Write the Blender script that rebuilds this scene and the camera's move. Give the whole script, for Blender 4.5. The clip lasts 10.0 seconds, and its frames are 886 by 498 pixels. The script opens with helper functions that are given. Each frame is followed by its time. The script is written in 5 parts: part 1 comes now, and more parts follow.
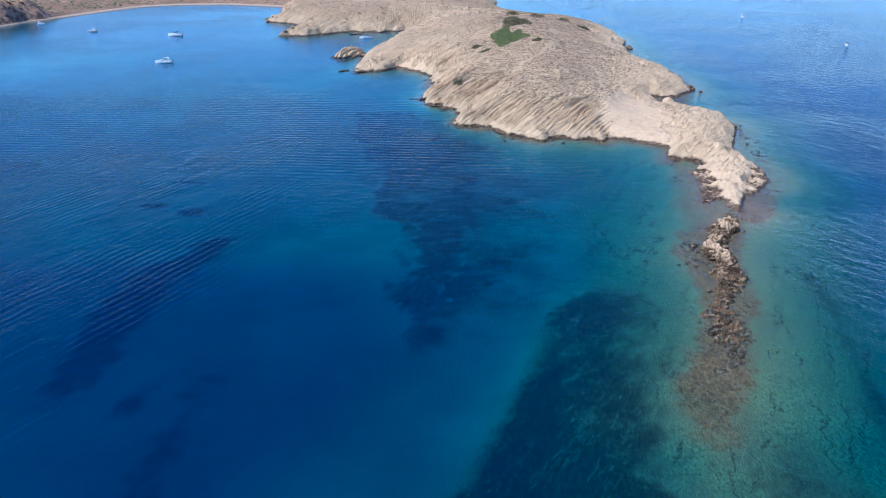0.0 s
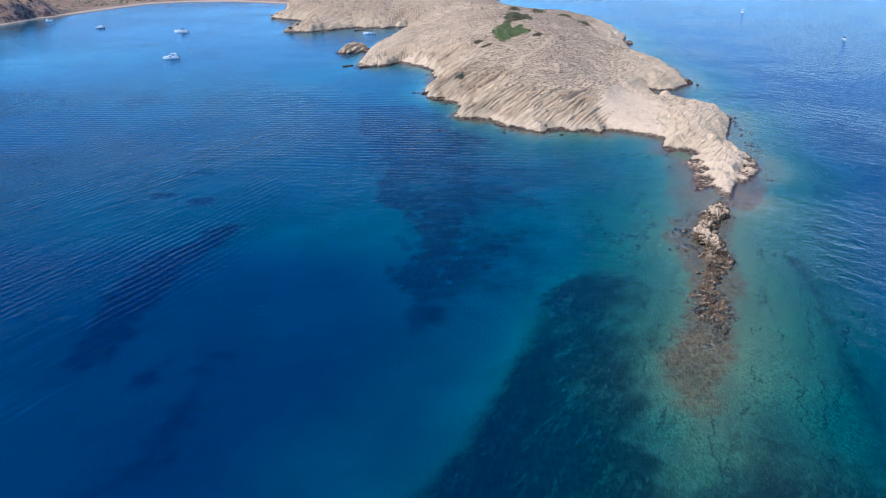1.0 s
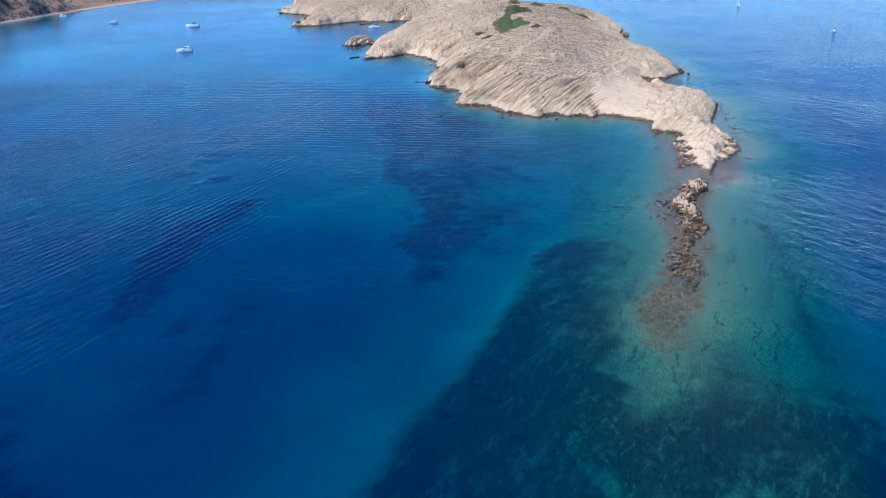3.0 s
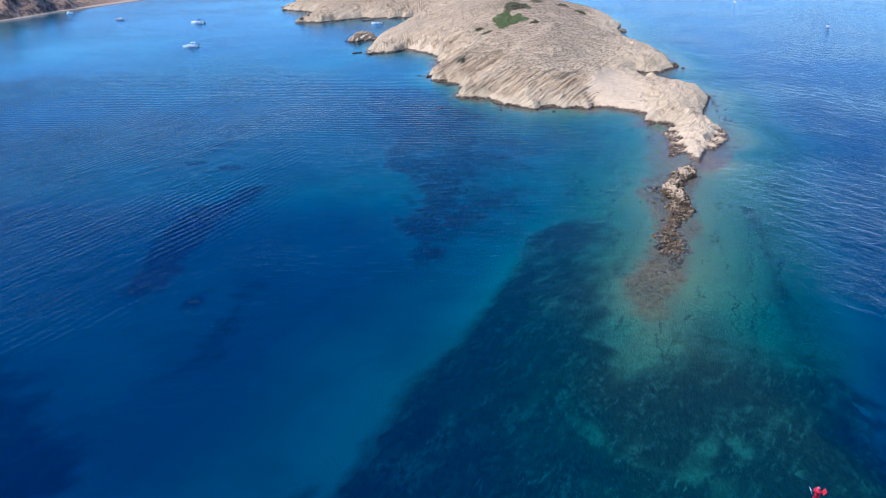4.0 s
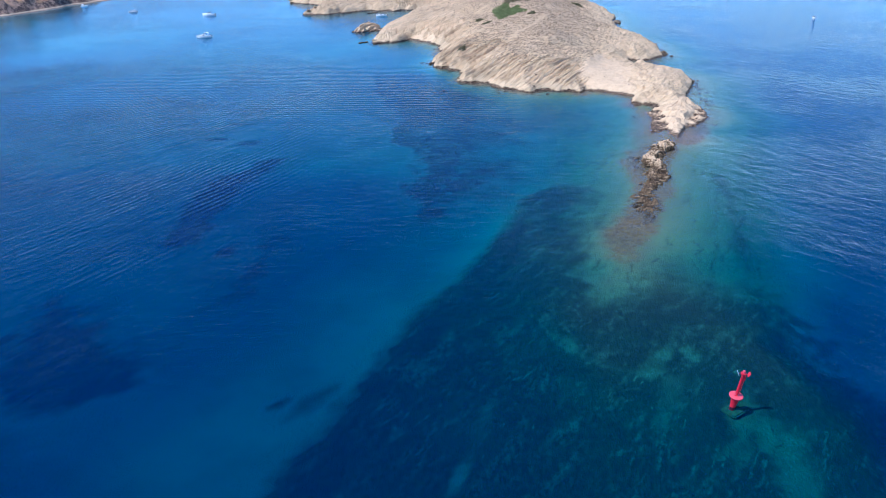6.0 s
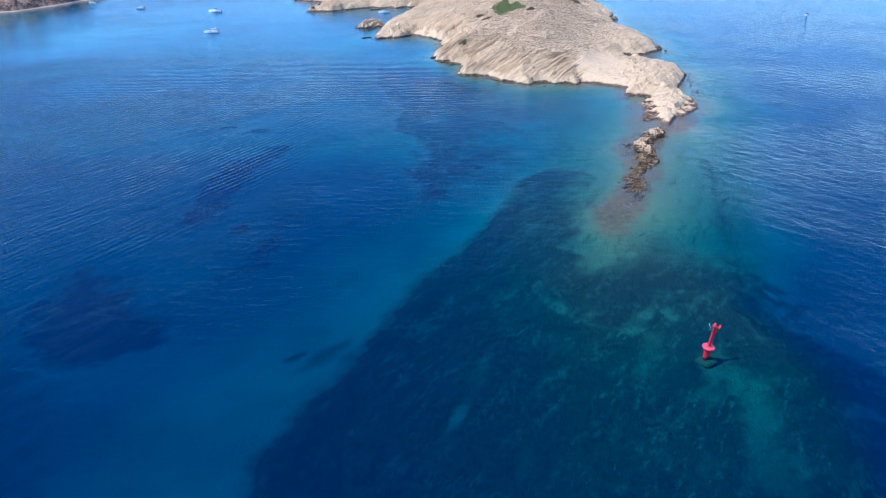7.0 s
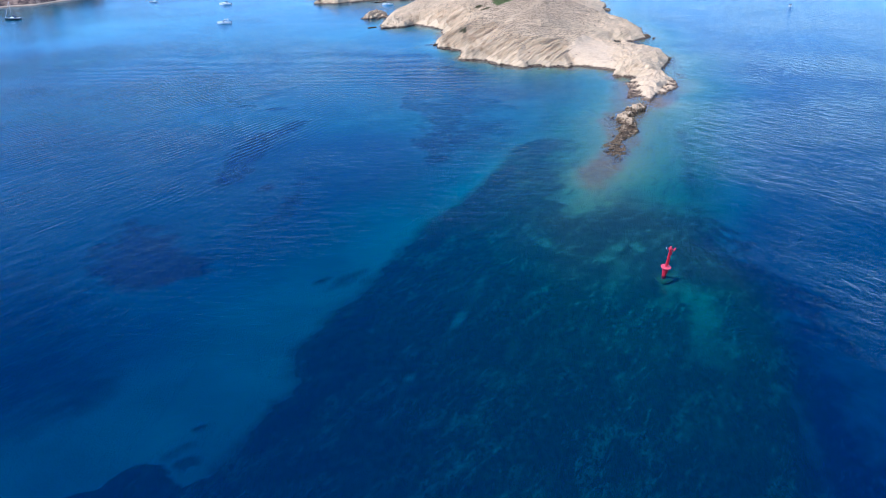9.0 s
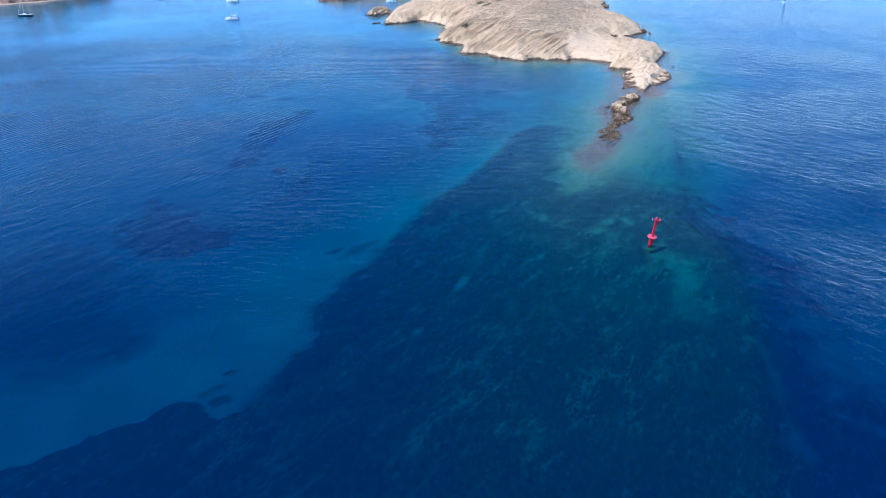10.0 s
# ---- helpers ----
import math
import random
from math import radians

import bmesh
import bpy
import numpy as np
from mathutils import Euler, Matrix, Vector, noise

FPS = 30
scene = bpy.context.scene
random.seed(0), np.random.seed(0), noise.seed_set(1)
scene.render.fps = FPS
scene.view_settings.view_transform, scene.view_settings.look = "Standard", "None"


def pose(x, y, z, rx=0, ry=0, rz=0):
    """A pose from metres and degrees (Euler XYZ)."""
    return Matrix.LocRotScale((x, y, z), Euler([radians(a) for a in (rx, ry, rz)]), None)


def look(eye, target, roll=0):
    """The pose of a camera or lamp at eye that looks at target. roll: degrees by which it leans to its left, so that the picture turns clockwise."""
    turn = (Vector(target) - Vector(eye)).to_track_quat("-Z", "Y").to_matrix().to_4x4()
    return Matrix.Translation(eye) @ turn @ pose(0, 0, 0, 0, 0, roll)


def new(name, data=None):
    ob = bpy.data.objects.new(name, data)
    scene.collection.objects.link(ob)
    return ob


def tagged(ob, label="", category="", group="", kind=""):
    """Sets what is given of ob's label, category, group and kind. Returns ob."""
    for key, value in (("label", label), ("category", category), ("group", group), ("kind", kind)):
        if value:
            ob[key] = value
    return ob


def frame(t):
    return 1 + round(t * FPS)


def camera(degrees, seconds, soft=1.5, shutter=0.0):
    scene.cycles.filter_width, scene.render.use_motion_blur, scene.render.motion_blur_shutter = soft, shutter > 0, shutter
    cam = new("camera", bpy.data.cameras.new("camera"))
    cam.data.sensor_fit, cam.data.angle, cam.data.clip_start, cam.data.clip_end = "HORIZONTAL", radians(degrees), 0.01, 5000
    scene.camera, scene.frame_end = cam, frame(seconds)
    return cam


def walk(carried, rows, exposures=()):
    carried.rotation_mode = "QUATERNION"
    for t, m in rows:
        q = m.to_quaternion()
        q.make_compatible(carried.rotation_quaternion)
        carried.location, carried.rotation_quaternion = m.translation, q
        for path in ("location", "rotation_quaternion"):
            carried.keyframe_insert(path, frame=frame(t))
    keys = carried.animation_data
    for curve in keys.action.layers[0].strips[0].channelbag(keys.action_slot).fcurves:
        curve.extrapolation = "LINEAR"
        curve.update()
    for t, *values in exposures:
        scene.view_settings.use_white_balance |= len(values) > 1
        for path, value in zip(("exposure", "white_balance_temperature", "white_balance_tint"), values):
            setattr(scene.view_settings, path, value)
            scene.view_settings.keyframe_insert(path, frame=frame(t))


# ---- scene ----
cam = camera(58.7, 10.0, soft=0.8)
PATH = [
    (0, (-50.792, -162.008, 56.467), (-50.941, -160.163, 55.708), -1.0),
    (0.5, (-50.125, -165.071, 56.522), (-50.28, -163.228, 55.76), -1.1),
    (1, (-49.448, -168.224, 56.603), (-49.608, -166.384, 55.838), -1.2),
    (1.5, (-48.797, -171.607, 56.696), (-48.963, -169.767, 55.928), -1.3),
    (2, (-48.267, -175.31, 56.776), (-48.435, -173.472, 56.006), -1.3),
    (2.5, (-47.846, -179.302, 56.839), (-48.016, -177.465, 56.067), -1.4),
    (4, (-46.325, -192.354, 56.992), (-46.501, -190.52, 56.215), -1.5),
    (4.5, (-45.825, -197.087, 56.965), (-46.003, -195.254, 56.185), -1.5),
    (5, (-45.353, -202.051, 56.967), (-45.532, -200.219, 56.186), -1.5),
    (5.5, (-44.893, -207.298, 56.976), (-45.073, -205.467, 56.193), -1.5),
    (7, (-43.463, -224.184, 56.839), (-43.646, -222.354, 56.052), -1.4),
    (7.5, (-42.992, -230.081, 56.735), (-43.176, -228.252, 55.947), -1.4),
    (8, (-42.544, -236.02, 56.709), (-42.729, -234.191, 55.92), -1.5),
    (8.5, (-42.116, -242.229, 56.636), (-42.3, -240.401, 55.845), -1.5),
    (9, (-41.668, -248.559, 56.552), (-41.853, -246.732, 55.759), -1.5),
    (9.5, (-41.309, -254.817, 56.506), (-41.496, -252.991, 55.711), -1.6),
    (10, (-41.078, -261.073, 56.487), (-41.266, -259.247, 55.692), -1.5),
]
walk(cam, [(t, look(e, g, r)) for t, e, g, r in PATH], exposures=[(0, 0.32, 5000, 10), (10, 0.60, 4950, 10)])


# ---------------------------------------------------------------- light
SUN_EL, SUN_AZ = radians(54), radians(243)      # azimuth clockwise from +y (north)
world = bpy.data.worlds.new("world")
scene.world = world
world.use_nodes = True
wn = world.node_tree
sky = wn.nodes.new("ShaderNodeTexSky")
sky.sky_type, sky.sun_disc = "NISHITA", False
sky.sun_elevation, sky.sun_rotation = SUN_EL, SUN_AZ
sky.air_density, sky.dust_density, sky.ozone_density = 1.25, 0.1, 8.0
wn.nodes["Background"].inputs["Strength"].default_value = 0.15
wn.links.new(sky.outputs[0], wn.nodes["Background"].inputs["Color"])
sun_data = bpy.data.lights.new("sun", "SUN")
sun_data.energy, sun_data.angle, sun_data.color = 3.9, radians(0.55), (1.0, 0.885, 0.73)
sun = new("sun", sun_data)
sun_way = Vector((math.sin(SUN_AZ) * math.cos(SUN_EL), math.cos(SUN_AZ) * math.cos(SUN_EL), math.sin(SUN_EL)))
sun.matrix_world = look(sun_way * 300, (0, 0, 0))

# ---------------------------------------------------------------- materials


class Nodes:
    """A small wrapper for building node materials."""

    def __init__(self, name):
        self.mat = bpy.data.materials.new(name)
        self.mat.use_nodes = True
        self.tree = self.mat.node_tree
        self.tree.nodes.clear()
        self.out = self.tree.nodes.new("ShaderNodeOutputMaterial")

    def add(self, kind, **values):
        node = self.tree.nodes.new(kind)
        for key, value in values.items():
            if key in node.inputs:
                self.put(node.inputs[key], value)
        return node

    def put(self, socket, value):
        if isinstance(value, bpy.types.NodeSocket):
            self.tree.links.new(value, socket)
        else:
            socket.default_value = value

    def math(self, op, a, b=0.0, clamp=False):
        node = self.tree.nodes.new("ShaderNodeMath")
        node.operation, node.use_clamp = op, clamp
        self.put(node.inputs[0], a)
        self.put(node.inputs[1], b)
        return node.outputs[0]

    def mix(self, fac, a, b, blend="MIX"):
        node = self.tree.nodes.new("ShaderNodeMix")
        node.data_type, node.blend_type = "RGBA", blend
        self.put(node.inputs[0], fac)
        self.put(node.inputs[6], a if isinstance(a, bpy.types.NodeSocket) else (*a, 1))
        self.put(node.inputs[7], b if isinstance(b, bpy.types.NodeSocket) else (*b, 1))
        return node.outputs[2]

    def ramp(self, fac, low, high):
        node = self.tree.nodes.new("ShaderNodeMapRange")
        node.interpolation_type = "SMOOTHSTEP"
        self.put(node.inputs[0], fac)
        node.inputs[1].default_value, node.inputs[2].default_value = low, high
        return node.outputs[0]

    def place(self):
        return self.add("ShaderNodeNewGeometry").outputs["Position"]

    def mapped(self, scale=(1, 1, 1), turn=0.0, shift=(0, 0, 0)):
        node = self.tree.nodes.new("ShaderNodeMapping")
        node.vector_type = "TEXTURE"
        node.inputs["Scale"].default_value = [1 / s for s in scale]
        node.inputs["Rotation"].default_value = (0, 0, turn)
        node.inputs["Location"].default_value = shift
        self.put(node.inputs[0], self.place())
        return node.outputs[0]

    def bedded(self, along, across, turn, dip=1.0):
        """Coordinates along and across rock beds that strike at turn and dip."""
        place, made = self.place(), []
        for way, scale in (((math.cos(turn), math.sin(turn), 0), along), ((-math.sin(turn), math.cos(turn), dip), across), ((0, 0, 1), along)):
            node = self.tree.nodes.new("ShaderNodeVectorMath")
            node.operation = "DOT_PRODUCT"
            self.put(node.inputs[0], place)
            node.inputs[1].default_value = [c * scale for c in way]
            made.append(node.outputs["Value"])
        return self.add("ShaderNodeCombineXYZ", X=made[0], Y=made[1], Z=made[2]).outputs[0]

    def noise(self, scale, detail=4.0, vector=None, rough=0.55, twist=0.0):
        node = self.tree.nodes.new("ShaderNodeTexNoise")
        node.inputs["Scale"].default_value, node.inputs["Detail"].default_value = scale, detail
        node.inputs["Roughness"].default_value, node.inputs["Distortion"].default_value = rough, twist
        self.put(node.inputs["Vector"], vector if vector is not None else self.place())
        return node.outputs[0]

    def bump(self, height, strength, distance=1.0, normal=None):
        node = self.tree.nodes.new("ShaderNodeBump")
        node.inputs["Strength"].default_value, node.inputs["Distance"].default_value = strength, distance
        self.put(node.inputs["Height"], height)
        if normal is not None:
            self.put(node.inputs["Normal"], normal)
        return node.outputs[0]

    def principled(self, colour, rough=0.8, normal=None, **more):
        node = self.tree.nodes.new("ShaderNodeBsdfPrincipled")
        self.put(node.inputs["Base Color"], colour if isinstance(colour, bpy.types.NodeSocket) else (*colour, 1))
        self.put(node.inputs["Roughness"], rough)
        if normal is not None:
            self.put(node.inputs["Normal"], normal)
        for key, value in more.items():
            self.put(node.inputs[key.replace("_", " ")], value)
        self.tree.links.new(node.outputs[0], self.out.inputs[0])
        return self.mat


STRIKE = radians(65)                            # the way the rock beds run, from +x


def rock_material(name, pale, dark, soil, soil_low, soil_high):
    """Bedded pale marl and limestone; soil on the flatter tops, a dark weed band at the waterline."""
    n = Nodes(name)
    sep = n.add("ShaderNodeSeparateXYZ", Vector=n.place())
    beds = n.noise(1.0, 5, n.bedded(0.13, 0.50, STRIKE), 0.6, 0.8)
    fine = n.noise(1.0, 5, n.bedded(0.16, 1.05, STRIKE), 0.65, 0.7)
    seam = n.noise(1.0, 4, n.bedded(0.32, 2.2, STRIKE), 0.65, 0.7)
    blot = n.noise(0.055, 4)
    grain = n.noise(2.3, 5)
    colour = n.mix(n.ramp(beds, 0.35, 0.7), dark, pale)
    # dark cracks and seams; the shade of the bed steps is put into their colour
    colour = n.mix(n.math("MULTIPLY", n.ramp(fine, 0.54, 0.62), n.math("MULTIPLY", n.ramp(n.noise(0.07, 4), 0.40, 0.64), 0.6)), colour, [c * 0.42 for c in dark])
    colour = n.mix(n.math("MULTIPLY", n.ramp(seam, 0.53, 0.61), n.math("MULTIPLY", n.ramp(n.noise(0.11, 3), 0.40, 0.64), 0.7)), colour, [c * 0.40 for c in dark])
    colour = n.mix(n.math("MULTIPLY", n.ramp(blot, 0.4, 0.65), 0.35), colour, (0.58, 0.42, 0.25))
    pit = n.noise(1.5, 6, n.bedded(0.8, 1.3, STRIKE), 0.82)
    colour = n.mix(n.math("MULTIPLY", n.ramp(pit, 0.56, 0.66), 0.38), colour, [c * 0.5 for c in dark])
    stored = n.add("ShaderNodeAttribute")
    stored.attribute_name = "scree"
    scree = n.ramp(n.math("ADD", stored.outputs["Fac"], n.math("MULTIPLY", n.math("SUBTRACT", n.noise(0.35, 4), 0.5), 0.5)), 0.35, 0.75)
    sand = n.mix(n.ramp(n.noise(0.5, 5), 0.35, 0.65), (0.52, 0.355, 0.21), (0.60, 0.415, 0.25))
    sand = n.mix(n.math("MULTIPLY", n.ramp(n.noise(3.0, 3), 0.62, 0.7), 0.6), sand, (0.34, 0.23, 0.14))
    colour = n.mix(scree, colour, sand)
    normal = n.add("ShaderNodeNewGeometry").outputs["Normal"]
    flat = n.add("ShaderNodeSeparateXYZ", Vector=normal).outputs[2]
    up = n.math("ADD", sep.outputs[2], n.math("MULTIPLY", n.math("SUBTRACT", blot, 0.5), 9.0))
    soiled = n.math("MULTIPLY", n.ramp(up, soil_low, soil_high), n.ramp(flat, 0.72, 0.93))
    soiled = n.math("MULTIPLY", soiled, n.math("MULTIPLY_ADD", n.ramp(grain, 0.3, 0.7), 0.5))
    soiled.node.inputs[2].default_value = 0.0
    soiled = n.math("MULTIPLY", soiled, 1.4, True)
    colour = n.mix(soiled, colour, soil)
    speck = n.ramp(grain, 0.25, 0.75)
    colour = n.mix(n.math("MULTIPLY", speck, 0.22), colour, (0.76, 0.545, 0.33))
    wet = n.math("ADD", sep.outputs[2], n.math("MULTIPLY", n.math("SUBTRACT", n.noise(0.4, 5), 0.5), 1.9))
    weed = n.mix(n.ramp(n.noise(1.6, 4), 0.4, 0.62), (0.06, 0.037, 0.023), (0.22, 0.142, 0.088))
    wetness = n.math("SUBTRACT", 1.0, n.ramp(wet, 0.25, 0.8))
    colour = n.mix(wetness, colour, weed)
    rough = n.math("SUBTRACT", 0.92, n.math("MULTIPLY", wetness, 0.3))
    relief = n.math("SUBTRACT", n.math("SUBTRACT", n.math("MULTIPLY", grain, 0.45), n.math("MULTIPLY", pit, 0.25)), n.math("ADD", n.math("MULTIPLY", fine, 0.55), n.math("MULTIPLY", seam, 0.5)))
    relief = n.math("MULTIPLY", relief, n.math("SUBTRACT", 1.0, n.math("MULTIPLY", scree, 0.85)))
    return n.principled(colour, rough, n.bump(relief, 1.0, 1.0), Specular_IOR_Level=0.15)


ROCK = rock_material("bedded_rock", (0.79, 0.552, 0.326), (0.585, 0.40, 0.232), (0.50, 0.34, 0.20), 6.5, 11.5)
FAR_ROCK = rock_material("far_rock", (0.68, 0.475, 0.28), (0.44, 0.30, 0.18), (0.42, 0.285, 0.17), 3.0, 9.0)


def reef_material():
    n = Nodes("reef_rock")
    sep = n.add("ShaderNodeSeparateXYZ", Vector=n.place())
    grain = n.noise(1.9, 5)
    blot = n.noise(0.35, 4)
    pale = n.mix(n.ramp(grain, 0.3, 0.7), (0.44, 0.295, 0.17), (0.66, 0.455, 0.27))
    wet = n.math("ADD", sep.outputs[2], n.math("MULTIPLY", n.math("SUBTRACT", n.noise(0.9, 4), 0.5), 0.9))
    weed = n.mix(n.ramp(blot, 0.35, 0.65), (0.036, 0.022, 0.011), (0.135, 0.082, 0.040))
    weed = n.mix(n.math("MULTIPLY", n.ramp(n.noise(0.8, 5, n.mapped((0.9, 1.3, 1), radians(35)), 0.65), 0.50, 0.62), n.ramp(wet, -0.15, 0.25)), weed, (0.30, 0.20, 0.115))
    dry = n.ramp(n.math("ADD", wet, n.math("MULTIPLY", n.math("SUBTRACT", blot, 0.5), 1.2)), 0.65, 1.25)
    deep = n.ramp(wet, 0.0, -0.4)
    colour = n.mix(dry, weed, pale)
    colour = n.mix(deep, colour, (0.22, 0.16, 0.105))
    return n.principled(colour, 0.8, n.bump(n.math("ADD", grain, blot), 0.8, 0.4), Specular_IOR_Level=0.2)


REEF = reef_material()


def grooves(n, long, wide, turn, width, bend=1.0):
    """Thin winding lines along turn: one where a groove runs, zero between."""
    bent = n.tree.nodes.new("ShaderNodeVectorMath")
    bent.operation = "MULTIPLY_ADD"
    wobble = n.tree.nodes.new("ShaderNodeTexNoise")
    wobble.inputs["Scale"].default_value, wobble.inputs["Detail"].default_value = 0.35, 4.0
    n.put(wobble.inputs["Vector"], n.place())
    n.put(bent.inputs[0], wobble.outputs["Color"])
    bent.inputs[1].default_value = (bend, bend, bend)
    n.put(bent.inputs[2], n.mapped((long, wide, 0.3), turn))
    cells = n.tree.nodes.new("ShaderNodeTexVoronoi")
    cells.feature = "DISTANCE_TO_EDGE"
    cells.inputs["Scale"].default_value = 1.0
    n.put(cells.inputs["Vector"], bent.outputs[0])
    return n.ramp(cells.outputs["Distance"], width, width * 0.15)


def sand_colour(n):
    """Rubble and cracked rock on the shallows, smooth sand below, brown weed where it is stored."""
    level = n.add("ShaderNodeSeparateXYZ", Vector=n.place()).outputs[2]
    rubble = n.noise(2.3, 5, n.mapped((1.5, 0.8, 1)), 0.75)
    pebble = n.noise(3.4, 3, n.mapped((1.5, 0.75, 1)), 0.7)
    blot = n.noise(0.05, 4)
    patch = n.noise(0.16, 5, rough=0.65)
    streak = n.noise(1.0, 5, n.mapped((0.05, 0.34, 0.1), radians(70)), 0.65)
    colour = n.mix(n.ramp(rubble, 0.34, 0.66), (0.074, 0.090, 0.047), (0.235, 0.264, 0.143))
    colour = n.mix(n.math("MULTIPLY", n.ramp(patch, 0.42, 0.62), 0.5), colour, (0.165, 0.155, 0.095))
    colour = n.mix(n.math("MULTIPLY", n.ramp(streak, 0.48, 0.68), 0.5), colour, (0.10, 0.10, 0.062))
    colour = n.mix(n.math("MULTIPLY", n.ramp(pebble, 0.60, 0.68), 0.55), colour, (0.42, 0.39, 0.29))
    crack = n.math("MULTIPLY", grooves(n, 0.016, 0.17, radians(76), 0.024, 0.6), n.ramp(n.noise(0.11, 5), 0.47, 0.54))
    colour = n.mix(n.math("MULTIPLY", crack, 0.7), colour, (0.03, 0.028, 0.018))
    plain = n.mix(n.ramp(blot, 0.40, 0.62), (0.22, 0.21, 0.168), (0.29, 0.278, 0.22))
    rocky = n.add("ShaderNodeAttribute")
    rocky.attribute_name = "rubble"
    colour = n.mix(n.math("MULTIPLY", n.ramp(level, -2.8, -1.7), rocky.outputs["Fac"]), plain, colour)
    stored = n.add("ShaderNodeAttribute")
    stored.attribute_name = "weed"
    brown = n.mix(n.ramp(n.noise(1.5, 6, n.mapped((1.4, 0.8, 1)), 0.75), 0.38, 0.62), (0.065, 0.038, 0.016), (0.215, 0.140, 0.066))
    brown = n.mix(n.math("MULTIPLY", n.ramp(pebble, 0.60, 0.67), 0.7), brown, (0.44, 0.33, 0.22))
    edge = n.math("ADD", stored.outputs["Fac"], n.math("MULTIPLY", n.math("SUBTRACT", n.noise(0.55, 6, rough=0.75), 0.5), 1.3))
    return n.mix(n.ramp(edge, 0.1, 0.9), colour, brown), rubble


def seabed_material():
    n = Nodes("seabed_sand")
    colour, rubble = sand_colour(n)
    return n.principled(colour, 0.9, n.bump(rubble, 0.5, 0.3))


SAND = seabed_material()


def meadow_material(name="seagrass", low=(0.018, 0.019, 0.012), high=(0.052, 0.056, 0.033), flecks=1.0):
    """Seagrass that thins out to bare sand where its stored cover falls."""
    n = Nodes(name)
    sand, rubble = sand_colour(n)
    stored = n.add("ShaderNodeAttribute")
    stored.attribute_name = "cover"
    tuft = n.noise(1.1, 5, n.mapped((1.4, 0.75, 1)), 0.75)
    patch = n.noise(0.11, 4, rough=0.65)
    lane = n.noise(1.0, 4, n.mapped((0.13, 0.40, 0.2), radians(62)), 0.7)
    grass = n.mix(n.ramp(tuft, 0.35, 0.7), low, high)
    bare = n.math("MULTIPLY", n.ramp(lane, 0.50, 0.70), n.ramp(n.math("ADD", tuft, n.math("MULTIPLY", patch, 0.6)), 0.64, 0.92))
    grass = n.mix(n.math("MULTIPLY", bare, 0.75 * flecks), grass, (0.16, 0.17, 0.105))
    grass = n.mix(n.math("MULTIPLY", n.ramp(patch, 0.48, 0.68), 0.25), grass, (0.07, 0.085, 0.045))
    shallow = n.math("MULTIPLY", n.ramp(n.add("ShaderNodeSeparateXYZ", Vector=n.place()).outputs[2], -2.4, -1.2), flecks)
    fleck = n.noise(1.5, 5, n.mapped((0.30, 1.15, 1), radians(66)), 0.7)
    grass = n.mix(n.math("MULTIPLY", n.ramp(fleck, 0.59, 0.68), n.math("MULTIPLY", n.math("ADD", 0.3 * flecks, n.math("MULTIPLY", shallow, 0.55)), n.math("ADD", 0.3, n.math("MULTIPLY", n.ramp(patch, 0.42, 0.6), 0.6)))), grass, (0.21, 0.22, 0.118))
    # thin pale channels between the tufts
    vein = n.math("MULTIPLY", grooves(n, 0.10, 0.36, radians(68), 0.085), n.math("MULTIPLY", n.ramp(n.noise(0.06, 4), 0.44, 0.60), n.ramp(fleck, 0.46, 0.62)))
    grass = n.mix(n.math("MULTIPLY", vein, 0.42 * flecks), grass, (0.24, 0.23, 0.15))
    twig = n.noise(1.7, 5, n.mapped((1.4, 0.7, 1), radians(10)), 0.75)
    grass = n.mix(n.math("MULTIPLY", n.ramp(twig, 0.60, 0.68), n.math("MULTIPLY", n.math("MULTIPLY", n.ramp(patch, 0.40, 0.58), shallow), 0.35)), grass, (0.32, 0.30, 0.21))
    ragged = n.math("ADD", 0.12, n.math("MULTIPLY", n.ramp(n.add("ShaderNodeSeparateXYZ", Vector=n.place()).outputs[2], -2.6, -1.2), 0.73))
    cover = n.math("ADD", stored.outputs["Fac"], n.math("MULTIPLY", n.math("SUBTRACT", n.math("ADD", tuft, rubble), 1.0), ragged))
    return n.principled(n.mix(n.ramp(cover, 0.18, 0.76), sand, grass), 0.85, n.bump(tuft, 0.8, 0.6))


SEAGRASS = meadow_material()
DENSE_GRASS = meadow_material("dense_seagrass", (0.013, 0.014, 0.011), (0.037, 0.040, 0.026), 0.45)


